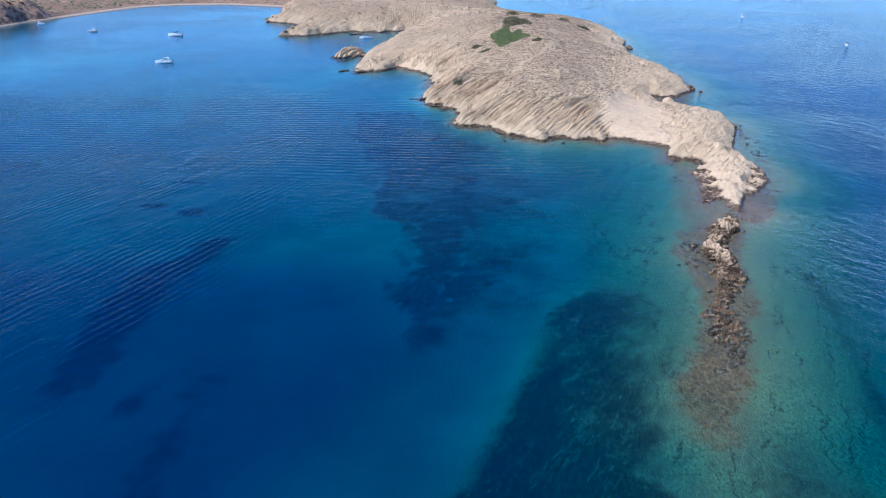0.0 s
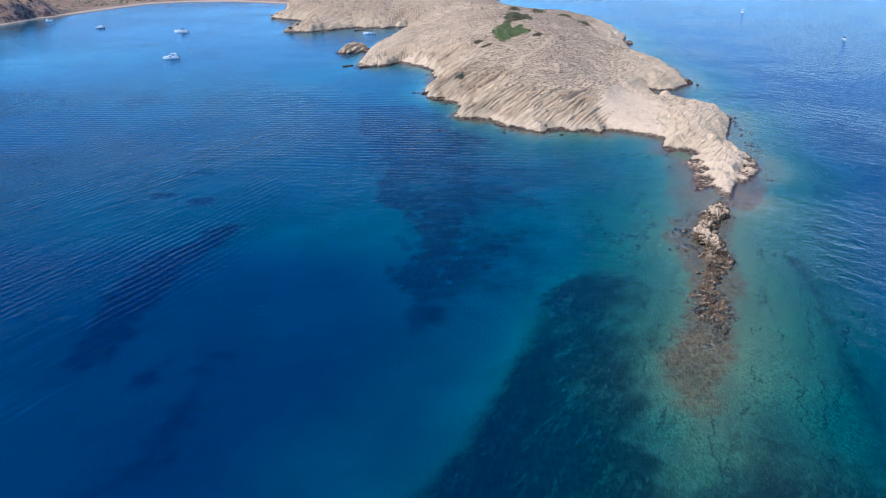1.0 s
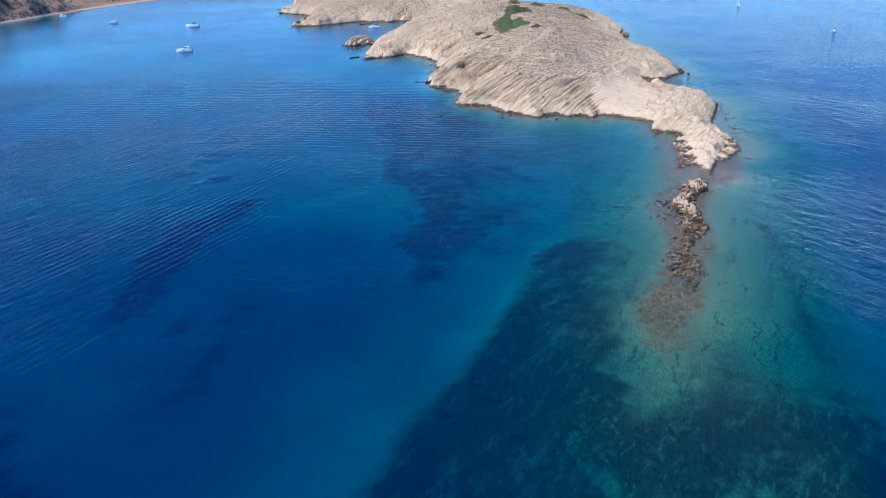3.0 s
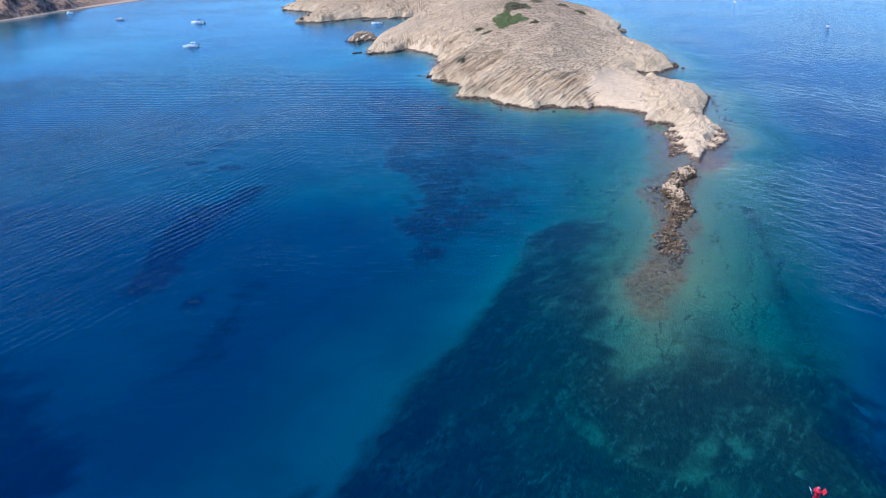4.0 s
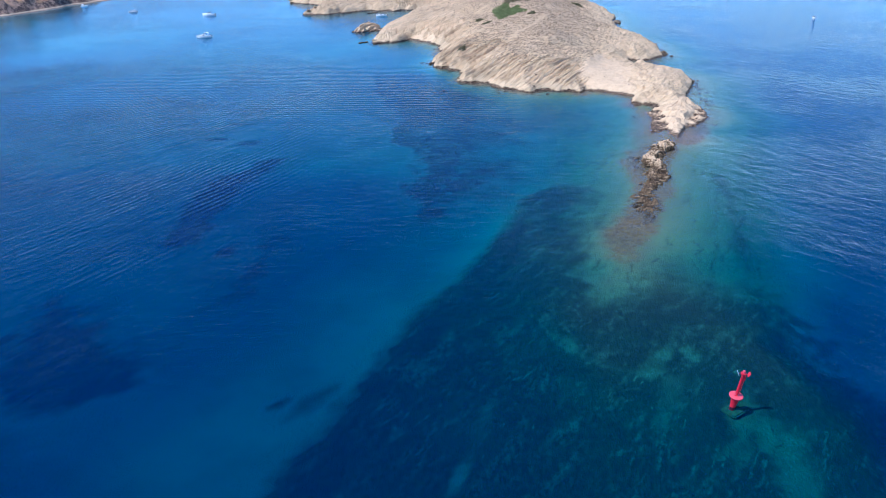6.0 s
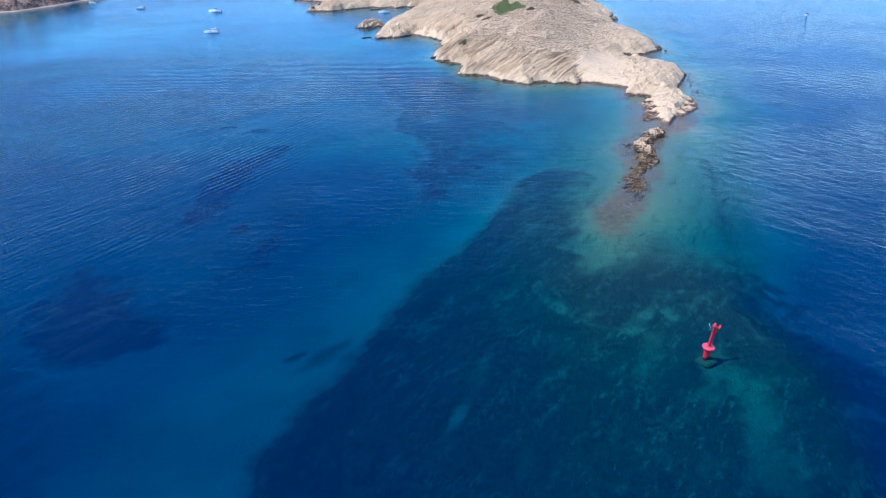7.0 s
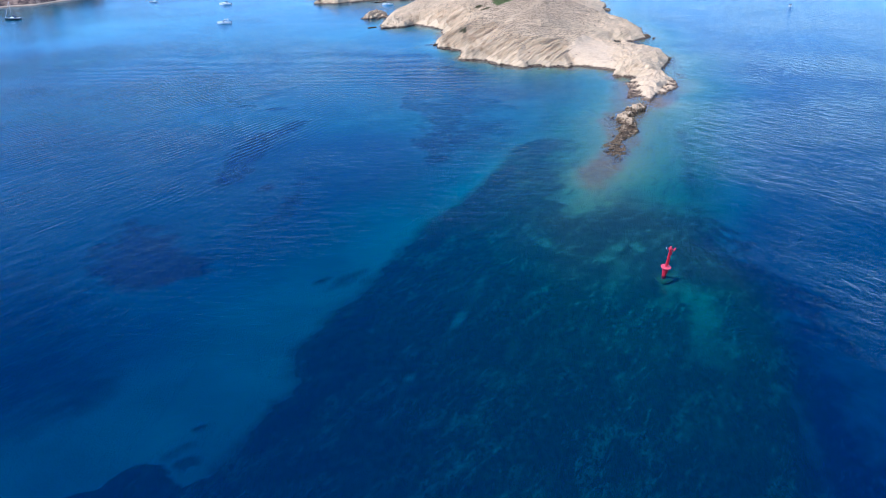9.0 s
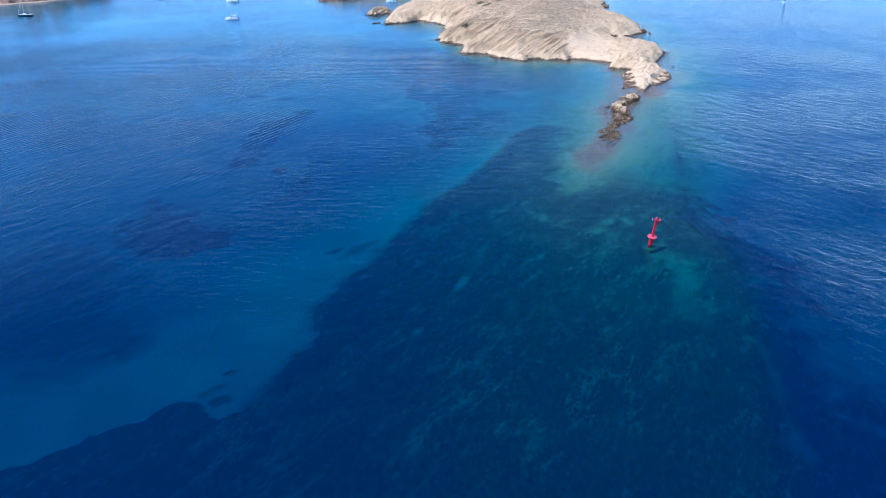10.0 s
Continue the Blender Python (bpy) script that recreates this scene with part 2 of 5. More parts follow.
def water_material():
    """Sea water: the bed seen through it fades with the depth, the water itself scatters blue, and the surface mirrors
    the sky with a blue tint put into its gloss.
    """
    n = Nodes("sea_water")
    stored = n.add("ShaderNodeAttribute")
    stored.attribute_name = "depth"
    depth = stored.outputs["Fac"]
    through_water = n.add("ShaderNodeCombineColor", Red=n.math("POWER", 0.50, depth), Green=n.math("POWER", 0.812, depth),
                          Blue=n.math("POWER", 0.872, depth))
    clear = n.add("ShaderNodeBsdfTransparent", Color=through_water.outputs[0])
    body = n.math("SUBTRACT", 1.0, n.math("POWER", 0.90, depth))
    haze = n.mix(body, (0.0, 0.0, 0.0), (0.0001, 0.0148, 0.074))
    scatter = n.add("ShaderNodeBsdfDiffuse", Color=haze)
    # regular wave trains in patches, short wind ripples, calm slicks
    sep = n.add("ShaderNodeSeparateXYZ", Vector=n.place())
    where, north = sep.outputs[0], sep.outputs[1]
    slick = n.ramp(n.noise(0.014, 3), 0.36, 0.64)
    east = n.ramp(where, -16.0, 10.0)
    west = n.ramp(where, -80.0, -125.0)
    calm = n.math("SUBTRACT", 1.0, n.math("ADD", east, west), True)

    lee = n.math("SUBTRACT", 1.0, n.math("MULTIPLY", n.math("MULTIPLY", n.ramp(north, 60.0, 150.0), n.ramp(where, -40.0, -80.0)), 0.6))

    def train(turn, length, twist):
        band = n.tree.nodes.new("ShaderNodeTexWave")
        band.wave_type, band.bands_direction, band.wave_profile = "BANDS", "Y", "SIN"
        band.inputs["Scale"].default_value = 0.314 / length
        band.inputs["Distortion"].default_value = twist
        band.inputs["Detail"].default_value = 3.0
        band.inputs["Detail Scale"].default_value = 0.45
        n.put(band.inputs["Vector"], n.mapped(turn=radians(turn)))
        return band.outputs["Fac"]

    patchy = n.ramp(n.noise(0.022, 4, n.mapped((1.0, 1.8, 1), radians(69)), 0.6), 0.42, 0.62)
    height = n.math("MULTIPLY", n.math("MULTIPLY", train(69, 1.8, 3.5), n.math("MULTIPLY", west, n.math("MULTIPLY", n.ramp(north, 95.0, 20.0), n.ramp(north, -150.0, -60.0)))), n.math("MULTIPLY", patchy, 0.08))
    bay = n.math("MULTIPLY", n.math("MULTIPLY", n.math("MULTIPLY", n.ramp(north, 0.0, 40.0), n.ramp(north, 150.0, 85.0)), n.ramp(where, -20.0, -60.0)), n.ramp(n.noise(0.018, 3), 0.30, 0.55))
    height = n.math("ADD", height, n.math("MULTIPLY", n.math("MULTIPLY", train(-3, 2.7, 4.5), bay), 0.055))
    height = n.math("ADD", height, n.math("MULTIPLY", n.math("MULTIPLY", train(-50, 5.5, 8.0), n.math("MULTIPLY", east, slick)), 0.05))
    gust = n.math("MULTIPLY", n.math("MULTIPLY", n.math("ADD", 0.46, n.math("ADD", n.math("MULTIPLY", east, 0.22), n.math("MULTIPLY", west, 0.4))), lee), n.math("ADD", 0.5, n.math("MULTIPLY", slick, 0.8)))
    wind = n.math("MULTIPLY", n.noise(0.46, 4, n.mapped((0.62, 1.1, 1), radians(-54)), 0.6, 0.6), east)
    wind = n.math("ADD", wind, n.math("MULTIPLY", n.noise(0.40, 4, n.mapped((0.30, 0.95, 1), radians(66)), 0.6, 0.7), west))
    wind = n.math("ADD", wind, n.math("MULTIPLY", n.noise(0.40, 4, n.mapped((0.45, 1.2, 1), radians(2)), 0.6, 0.5), calm))
    chop = n.noise(1.5, 5, n.mapped((0.6, 1.2, 1), radians(-20)), 0.7)
    height = n.math("ADD", height, n.math("MULTIPLY", wind, n.math("MULTIPLY", gust, 0.36)))
    height = n.math("ADD", height, n.math("MULTIPLY", chop, n.math("MULTIPLY", gust, 0.12)))
    normal = n.bump(height, 1.0, 1.0)
    # the gloss colour paints the mirrored sky bluer; water itself reflects untinted
    shine = n.add("ShaderNodeBsdfGlossy", Color=(0.62, 0.79, 1.0, 1.0), Roughness=0.12, Normal=normal)
    fresnel = n.add("ShaderNodeFresnel", IOR=1.33, Normal=normal)
    below = n.add("ShaderNodeAddShader")
    n.tree.links.new(clear.outputs[0], below.inputs[0])
    n.tree.links.new(scatter.outputs[0], below.inputs[1])
    surface = n.tree.nodes.new("ShaderNodeMixShader")
    n.put(surface.inputs[0], n.math("MULTIPLY", n.math("POWER", fresnel.outputs[0], 1.65), 1.7, True))
    n.tree.links.new(below.outputs[0], surface.inputs[1])
    n.tree.links.new(shine.outputs[0], surface.inputs[2])
    n.tree.links.new(surface.outputs[0], n.out.inputs[0])
    return n.mat


WATER = water_material()


def coast_material():
    """Sand at the waterline, eroded brown earth on the steep parts, thin olive grass and scrub on the rest."""
    n = Nodes("coast_earth")
    level = n.add("ShaderNodeSeparateXYZ", Vector=n.place()).outputs[2]
    flat = n.add("ShaderNodeSeparateXYZ", Vector=n.add("ShaderNodeNewGeometry").outputs["Normal"]).outputs[2]
    blot, fine = n.noise(0.03, 4), n.noise(0.35, 5)
    grass = n.mix(n.ramp(blot, 0.4, 0.6), (0.23, 0.125, 0.062), (0.34, 0.195, 0.105))
    grass = n.mix(n.ramp(fine, 0.45, 0.7), grass, (0.12, 0.088, 0.045))
    grass = n.mix(n.math("MULTIPLY", n.ramp(n.noise(0.12, 5, rough=0.7), 0.55, 0.62), 0.7), grass, (0.15, 0.055, 0.035))
    earth = n.mix(n.ramp(n.noise(0.22, 6, rough=0.75), 0.40, 0.62), (0.055, 0.032, 0.025), (0.30, 0.185, 0.125))
    colour = n.mix(n.ramp(flat, 0.80, 0.96), earth, grass)
    sand = n.mix(n.ramp(fine, 0.3, 0.7), (0.36, 0.25, 0.165), (0.46, 0.33, 0.22))
    colour = n.mix(n.ramp(level, 0.85, 1.15), sand, colour)
    wet = n.math("ADD", level, n.math("MULTIPLY", fine, 0.3))
    colour = n.mix(n.ramp(wet, 0.35, 0.6), (0.20, 0.14, 0.095), colour)
    return n.principled(colour, 0.92, n.bump(fine, 0.7, 1.0))


COAST = coast_material()


def paint(name, colour, rough=0.4, metal=0.0, dirt=0.15):
    n = Nodes(name)
    grime = n.noise(3.0, 4)
    shade = n.mix(n.math("MULTIPLY", n.ramp(grime, 0.4, 0.75), dirt), colour, [c * 0.5 for c in colour])
    return n.principled(shade, n.math("ADD", rough, n.math("MULTIPLY", grime, 0.15)), None, Metallic=metal)


def plant_material(name, low, high):
    n = Nodes(name)
    island = n.add("ShaderNodeNewGeometry").outputs["Random Per Island"]
    colour = n.mix(island, low, high)
    colour = n.mix(n.math("MULTIPLY", n.ramp(n.noise(2.5, 3), 0.4, 0.7), 0.5), colour, [c * 0.5 for c in low])
    return n.principled(colour, 0.85)


SCRUB = plant_material("dry_scrub", (0.15, 0.098, 0.052), (0.42, 0.28, 0.16))
LEAF = plant_material("green_leaves", (0.15, 0.175, 0.055), (0.27, 0.29, 0.10))
OLIVE = plant_material("olive_leaves", (0.13, 0.112, 0.05), (0.25, 0.205, 0.10))
DARK_ROCK = rock_material("dark_rock", (0.19, 0.125, 0.075), (0.09, 0.058, 0.036), (0.12, 0.09, 0.06), 50, 60)
STONE = rock_material("loose_stone", (0.64, 0.47, 0.32), (0.46, 0.33, 0.22), (0.25, 0.20, 0.145), 50, 60)
RED = paint("beacon_red", (0.52, 0.011, 0.032), 0.42)
# a paler red for the platform disc and the lantern
RED_TOP = paint("paler_red", (0.66, 0.070, 0.098), 0.5)
CONCRETE = paint("weedy_concrete", (0.115, 0.125, 0.066), 0.9, 0, 0.9)
WHITE = paint("white_gelcoat", (0.82, 0.82, 0.80), 0.25, 0, 0.08)
CREAM = paint("cream_deck", (0.76, 0.74, 0.69), 0.5)
SMOKED = paint("smoked_screen", (0.02, 0.025, 0.03), 0.08)
NAVY = paint("navy_canvas", (0.03, 0.045, 0.09), 0.8)
DARK_HULL = paint("dark_hull", (0.025, 0.04, 0.05), 0.3)
ALLOY = paint("bare_alloy", (0.55, 0.56, 0.58), 0.3, 0.9)
BLACK = paint("black_plastic", (0.02, 0.02, 0.022), 0.4)
PANEL = paint("solar_cells", (0.45, 0.50, 0.58), 0.15)

# ---------------------------------------------------------------- noise and outlines


def hashed(ix, iy, seed):
    h = (ix.astype(np.int64) * 374761393 + iy.astype(np.int64) * 668265263 + seed * 1442695041) & 0x7FFFFFFF
    h = ((h ^ (h >> 13)) * 1274126177) & 0x7FFFFFFF
    return ((h ^ (h >> 16)) & 0xFFFFFF) / float(0xFFFFFF)


def value_noise(x, y, seed=0):
    """Smooth noise from -1 to 1."""
    ix, iy = np.floor(x), np.floor(y)
    fx, fy = x - ix, y - iy
    fx, fy = fx * fx * (3 - 2 * fx), fy * fy * (3 - 2 * fy)
    a, b = hashed(ix, iy, seed), hashed(ix + 1, iy, seed)
    c, d = hashed(ix, iy + 1, seed), hashed(ix + 1, iy + 1, seed)
    return 2 * (a + (b - a) * fx + (c - a) * fy + (a - b - c + d) * fx * fy) - 1


def fractal(x, y, size, octaves=4, seed=0, gain=0.5):
    total, weight = np.zeros_like(x), 1.0
    for k in range(octaves):
        f = 2.0 ** k / size
        total += weight * value_noise(x * f * 0.8 - y * f * 0.6 + 17.3 * k, x * f * 0.6 + y * f * 0.8 - 9.1 * k, seed + k)
        weight *= gain
    return total


def inside_distance(x, y, outline):
    """Distance to a closed outline, positive inside."""
    best = np.full(x.shape, 1e12)
    odd = np.zeros(x.shape, bool)
    for (ax, ay), (bx, by) in zip(outline, outline[1:] + outline[:1]):
        ex, ey = bx - ax, by - ay
        s = np.clip(((x - ax) * ex + (y - ay) * ey) / (ex * ex + ey * ey + 1e-9), 0, 1)
        best = np.minimum(best, (x - ax - s * ex) ** 2 + (y - ay - s * ey) ** 2)
        if ay != by:
            odd ^= ((ay > y) != (by > y)) & (x < ax + (y - ay) / (by - ay) * ex)
    return np.where(odd, 1, -1) * np.sqrt(best)


def smooth(x, low, high):
    s = np.clip((x - low) / (high - low), 0, 1)
    return s * s * (3 - 2 * s)


# ---------------------------------------------------------------- the plan
SOUTH_SHORE = [(-1, -2.1), (-1.9, 1.4), (-2.3, 7.2), (-4.9, 5.2), (-7.4, 3.2), (-6.3, 11.1), (-5, 19.6), (-5.3, 28), (-1.1, 31.5),
               (-2.4, 38.1), (-5, 39.1), (-7.7, 36.5), (-6, 49.2), (-10.6, 53.3), (-16.2, 57.7), (-20.5, 60.8), (-22.8, 55.1),
               (-26.3, 58.8), (-33.3, 60.8), (-38.2, 60.1), (-40, 56.2), (-44.6, 58.7), (-48.6, 62.6), (-51, 67.3), (-54.5, 72.3)]
WEST_SHORE = [(-57.8, 70.8), (-61.3, 72.9), (-65.9, 78.1), (-63, 88.2), (-65.2, 96.6), (-70.2, 101), (-75.4, 105.5), (-79.2, 115.1),
              (-77.8, 125.2), (-76.5, 130.6), (-78.7, 136.1), (-79, 147.7), (-77.8, 160.2), (-83, 166.9), (-89.7, 173.8),
              (-97.9, 181.2), (-102, 175.6), (-111.6, 170.3), (-114.1, 189.2), (-116.9, 213.6), (-113.4, 244.4), (-109.6, 273.7), (-101.5, 298.7)]
HEADLAND_SHORE = [(-100.2, 316.2), (-117.5, 306.8), (-133.3, 302.7), (-141, 308.4), (-154.1, 299), (-161.7, 289.9), (-178, 293.3),
                  (-169.1, 313.5), (-178.4, 342.7), (-206.3, 366.1), (-200.2, 392.4), (-211.4, 424.1), (-219.7, 462.3), (-234.1, 551.2), (-124.6, 597.1), (-59.1, 510.4),
                  (-56.8, 451.3)]
EAST_SHORE = [(-61.7, 433.9), (-55.7, 405.2), (-40, 371.5), (-11.1, 336.9), (5.3, 301.2), (10.3, 271.7), (10.7, 258.1), (6.4, 233), (7, 214.7), (6.2, 192.1),
              (15.2, 167.7), (17.2, 154), (17.6, 142.3), (16.5, 127.1), (9.5, 117.1), (1.9, 117.2), (1, 106.9), (6.3, 99), (14.2, 87.6), (18.2, 80.4),
              (16.5, 69.9), (13, 56.6), (10.5, 45.9), (11, 37.8), (12.7, 29.3), (11.8, 20.8), (9.3, 15.6), (3, 9.3), (1.1, 1.6)]
PENINSULA = SOUTH_SHORE + WEST_SHORE + HEADLAND_SHORE + EAST_SHORE
MAINLAND = [(-601.9, 253.3), (-472.7, 277), (-408.8, 291), (-386.8, 308.9), (-379.2, 341.6), (-373.5, 374.3), (-359.6, 419.8), (-351.1, 448.8), (-339.9, 476.8),
            (-316.5, 488.9), (-276.4, 488.5), (-240.9, 472.1), (-207.1, 452.4), (-156, 554.4), (-156, 1134.4), (-1012.9, 1126.5), (-1001.3, 206.2)]
NEAR_TOPS = [(-0, 1.8, 1.7), (1.2, 10, 2.6), (3.2, 19.2, 3.4), (9.2, 19.3, 0.9), (9.8, 27.5, 1.0), (-5.3, 7.8, 0.4), (-3.7, 15, 0.35), (-4.2, 24.2, 0.45),
             (4.3, 30.5, 4.4), (3.9, 43.9, 6.4), (11, 54.3, 5.6), (12.1, 69.9, 6.0),
             (5.1, 77.1, 4.6), (-6, 61.3, 2.6), (-1.9, 101, 1.8), (-10, 84.1, 3.6), (10.4, 134.8, 5.6), (7.5, 155.9, 6.2), (-9.9, 113.4, 6), (-24, 73.5, 5.6), (-22, 92.3, 8.2),
             (-36.1, 79.6, 9), (-50.1, 91.9, 13), (-34, 115.1, 12.6), (-60.2, 117.8, 12), (-45.1, 154.9, 15), (-27.9, 176.5, 14), (0.6, 198.4, 8), (-70.5, 186.3, 10)]
FAR_TOPS = [(-48.2, 208.2, 15.5), (-40.1, 242.8, 16), (-19.6, 262.8, 11.5), (0.9, 252.4, 6.5), (-100.8, 196.4, 7), (-101.2, 239.3, 8.5), (-70.8, 270.3, 12),
            (-40, 316.4, 7), (-89.4, 315.4, 5), (-142.9, 338.1, 12), (-168.2, 319, 8), (-112.3, 369.9, 15), (-184.7, 390.5, 10), (-82, 427.7, 10), (-155.5, 460.6, 14)]
TOPS = NEAR_TOPS + FAR_TOPS
# pale smooth pockets of sand and scree: x, y, radius
POCKETS = [(-1.9, 99.9, 5), (-87, 172, 3.4), (-93.6, 178.6, 3.4)]
BEACH = [(-21.1, 61.1), (-17.1, 58.1), (-11.1, 54), (-6.6, 49.9), (-5.1, 57.2), (-5, 69.6), (-4, 82.1), (-5.9, 94.6), (-10.9, 105), (-15.9, 104.9), (-15, 92.4), (-19, 81.9), (-23, 71.5)]
# brown weedy rock platforms just above the water: x, y, radius
PLATFORMS = [(-5.7, 5.3, 3.0), (-4.3, 11.4, 3.3), (-3.6, 18.6, 3.6), (-3.4, 25.3, 3.0), (7.8, 15.0, 3.4), (9.6, 20.5, 3.0), (10.6, 26, 2.6), (-7.1, 37.6, 2.2), (-0.1, -2.1, 1.2)]
BEACON = (-17.3, -128.0)           # it leans a little to the south-east
REEF_LINE = [(-1.3, -0.3), (-4.3, -6.4), (-9.3, -16.7), (-12.4, -26.8), (-12.9, -35.9), (-15.4, -47.1), (-17.9, -57.1), (-21.8, -69.2), (-25.3, -81.2), (-25.4, -101.4), (-21.5, -116.6),
             (-19.6, -131.7), (-24.6, -161.8), (-32.5, -201.9), (-45.1, -301.7)]
# along the reef: y, half width of the crest, depth of the crest
REEF_SHAPE = [(-301.8, 10, 14), (-201.8, 14, 5.6), (-151.7, 14, 3.5), (-126.8, 12, 2.2), (-106.3, 9, 1.6), (-95.2, 5, 1.2), (-87.2, 1.0, 0.8), (-79.2, 1.6, 0.42), (-73.2, 2.0, 0.3), (-65.2, 2.0, 0.25),
              (-56.1, 1.8, 0.28), (-41, 1.4, 0.24), (-28.9, 2.6, 0.22), (-16.7, 2.8, 0.22), (-5.5, 2.4, 0.3), (20, 3, 0.3)]
# the rib that stands out of the water: y, middle, half width, height
REEF_RIB = [(-100, -25.3, 2.0, -4.0), (-87, -25, 2.0, -2.0), (-77, -23.5, 2.4, -1.6), (-70, -20.5, 1.6, -0.7), (-65.8, -19, 1.2, -0.25),
            (-61, -17.9, 1.6, -0.05), (-57.8, -17.5, 2.4, 0.12), (-54.3, -16.8, 2.8, 0.24), (-50.5, -16.7, 2.6, 0.22), (-46.6, -15.6, 1.7, 0.22),
            (-42.4, -14.1, 1.4, 0.28), (-37.9, -12.5, 2.1, 0.45), (-33, -11.6, 2.5, 0.7), (-30, -11.5, 2.5, 0.8), (-26.2, -11.5, 2.2, 1.2),
            (-22.1, -11.2, 2.2, 1.4), (-19.1, -10.1, 2.0, 1.2), (-16.1, -7.7, 1.6, 0.6), (-13, -6.2, 2.2, 1.6), (-9, -4.6, 1.6, 1.3),
            (-6.4, -3.4, 0.9, 0.3), (-2.9, -2.7, 0.8, -0.3), (1.7, -1.8, 0.8, -0.5)]
# brown weed just under the surface: the reef's flat and tail, and the ledges beside the tip
WEED_FLAT = [(-10, -8.6), (-15.4, -15), (-18.4, -25), (-18, -31.7), (-17, -40), (-18.4, -48.5), (-22, -57.5), (-24.6, -65.6), (-26.8, -71), (-27.8, -76.5),
             (-27.6, -82.8), (-26.2, -86), (-24.6, -84.5), (-22, -80), (-20.2, -77), (-18.5, -71.5), (-16.6, -65), (-14.3, -57), (-13, -51), (-11.3, -44),
             (-8.4, -33), (-6.8, -25), (-2.6, -13.4), (-1.8, -5.5)]
LEDGE_EAST = [(8.7, 17.8), (10.2, 9.5), (5.2, -5.0), (-0.8, -9.0), (-2, -5), (1, 6)]
LEDGE_WEST = [(-7.6, 36.5), (-4, 29), (-4, 3), (-3.4, -2.1), (-8, -9.1), (-13, -13), (-13.5, -3), (-11.5, 15)]
# the shelf's eastern edge, where the floor drops away: y, x
SHELF_EDGE = [(-300, -40), (-200, -22), (-160, -18), (-130, -12.5), (-110, -10), (-90, -6.5), (-76, -4.8), (-62, -3), (-48, -1.2), (-30, 2.4), (-8, 5.6), (20, 13)]
SHOAL_EDGE = [(-29, -41), (-33, -41.5), (-37.2, -43), (-40.6, -46), (-42.6, -53), (-44.6, -59), (-46.7, -69), (-49.2, -77), (-51.6, -84.5), (-55.6, -94.5), (-58.4, -99),
              (-60.4, -104.5), (-61, -110.5), (-63.4, -118.5), (-66.8, -128.3), (-68.8, -135.7), (-70.4, -140), (-72.4, -144.3), (-74, -148.7), (-74.2, -152.6), (-72.1, -158.6),
              (-73.4, -165.6), (-74, -173.5), (-76.5, -177.8), (-79, -180.1), (-82.1, -178.1), (-86.7, -177.1), (-89.5, -179.6), (-94.2, -185.2), (-99.2, -191.4), (-130, -214)]
SHOAL_SIDE = [(-130, -302), (4, -302), (4, -182), (6, -150), (6, -128), (2, -108), (-1, -92), (-6, -89), (-10, -93), (-14, -91), (-18.6, -87.5), (-24.8, -88.5),
              (-28, -95), (-32, -96), (-34, -91), (-33.5, -86), (-31.6, -81), (-31.2, -73), (-29.2, -65), (-27.8, -55), (-27.8, -47), (-28, -43)]


def apparent(depth):
    """A floor seen slantwise through water seems to lie at about half its depth, and deep floors rise even more."""
    return np.minimum(0.55 * depth, 2.2 + 0.15 * depth)


def reef_offset(x, y):
    """Signed distance east of the reef's line, and the crest's half width and depth beside it."""
    line = sorted(REEF_LINE, key=lambda p: p[1])
    axis = np.interp(y, [p[1] for p in line], [p[0] for p in line])
    rows = np.array(REEF_SHAPE)
    return (x - axis) * 0.97, np.interp(y, rows[:, 0], rows[:, 1]), np.interp(y, rows[:, 0], rows[:, 2])


def weed_cover(x, y, land):
    """How far brown weed covers the floor: on the reef's flat, the ledges beside the tip and along the waterline."""
    rough = 0.8 * fractal(x, y, 5, 4, 15, 0.65)
    inner = inside_distance(x, y, WEED_FLAT) + 1.5 * rough
    flat = smooth(inner, -2.2, 1.6 - 0.6 * smooth(y, -62, -40)) * (0.45 + 0.55 * smooth(y, -88, -66))
    ledge = smooth(inside_distance(x, y, LEDGE_EAST) + rough, -0.8, 0.8)
    calm = 0.6 * smooth(inside_distance(x, y, LEDGE_WEST) + rough, -3.0, 1.5)
    cove = smooth(np.hypot(x - 4.5, (y - 111) / 1.3) / 8, 1.2, 0.8)
    fringe = 0.85 * smooth(-land + rough * 1.5, 5.0, 0.9) * (0.45 + 0.55 * smooth(x, 0, -16))
    return np.maximum.reduce([flat, ledge, calm, cove, fringe])


def rubble_cover(x, y):
    """Where the floor is rubble and cracked rock: on the shelf and the shoal, not on the sand west of them."""
    return smooth(inside_distance(x, y, SHOAL_EDGE + SHOAL_SIDE), -3.0, 0.5) * smooth(x, -30, -40) + smooth(x, -40, -30)


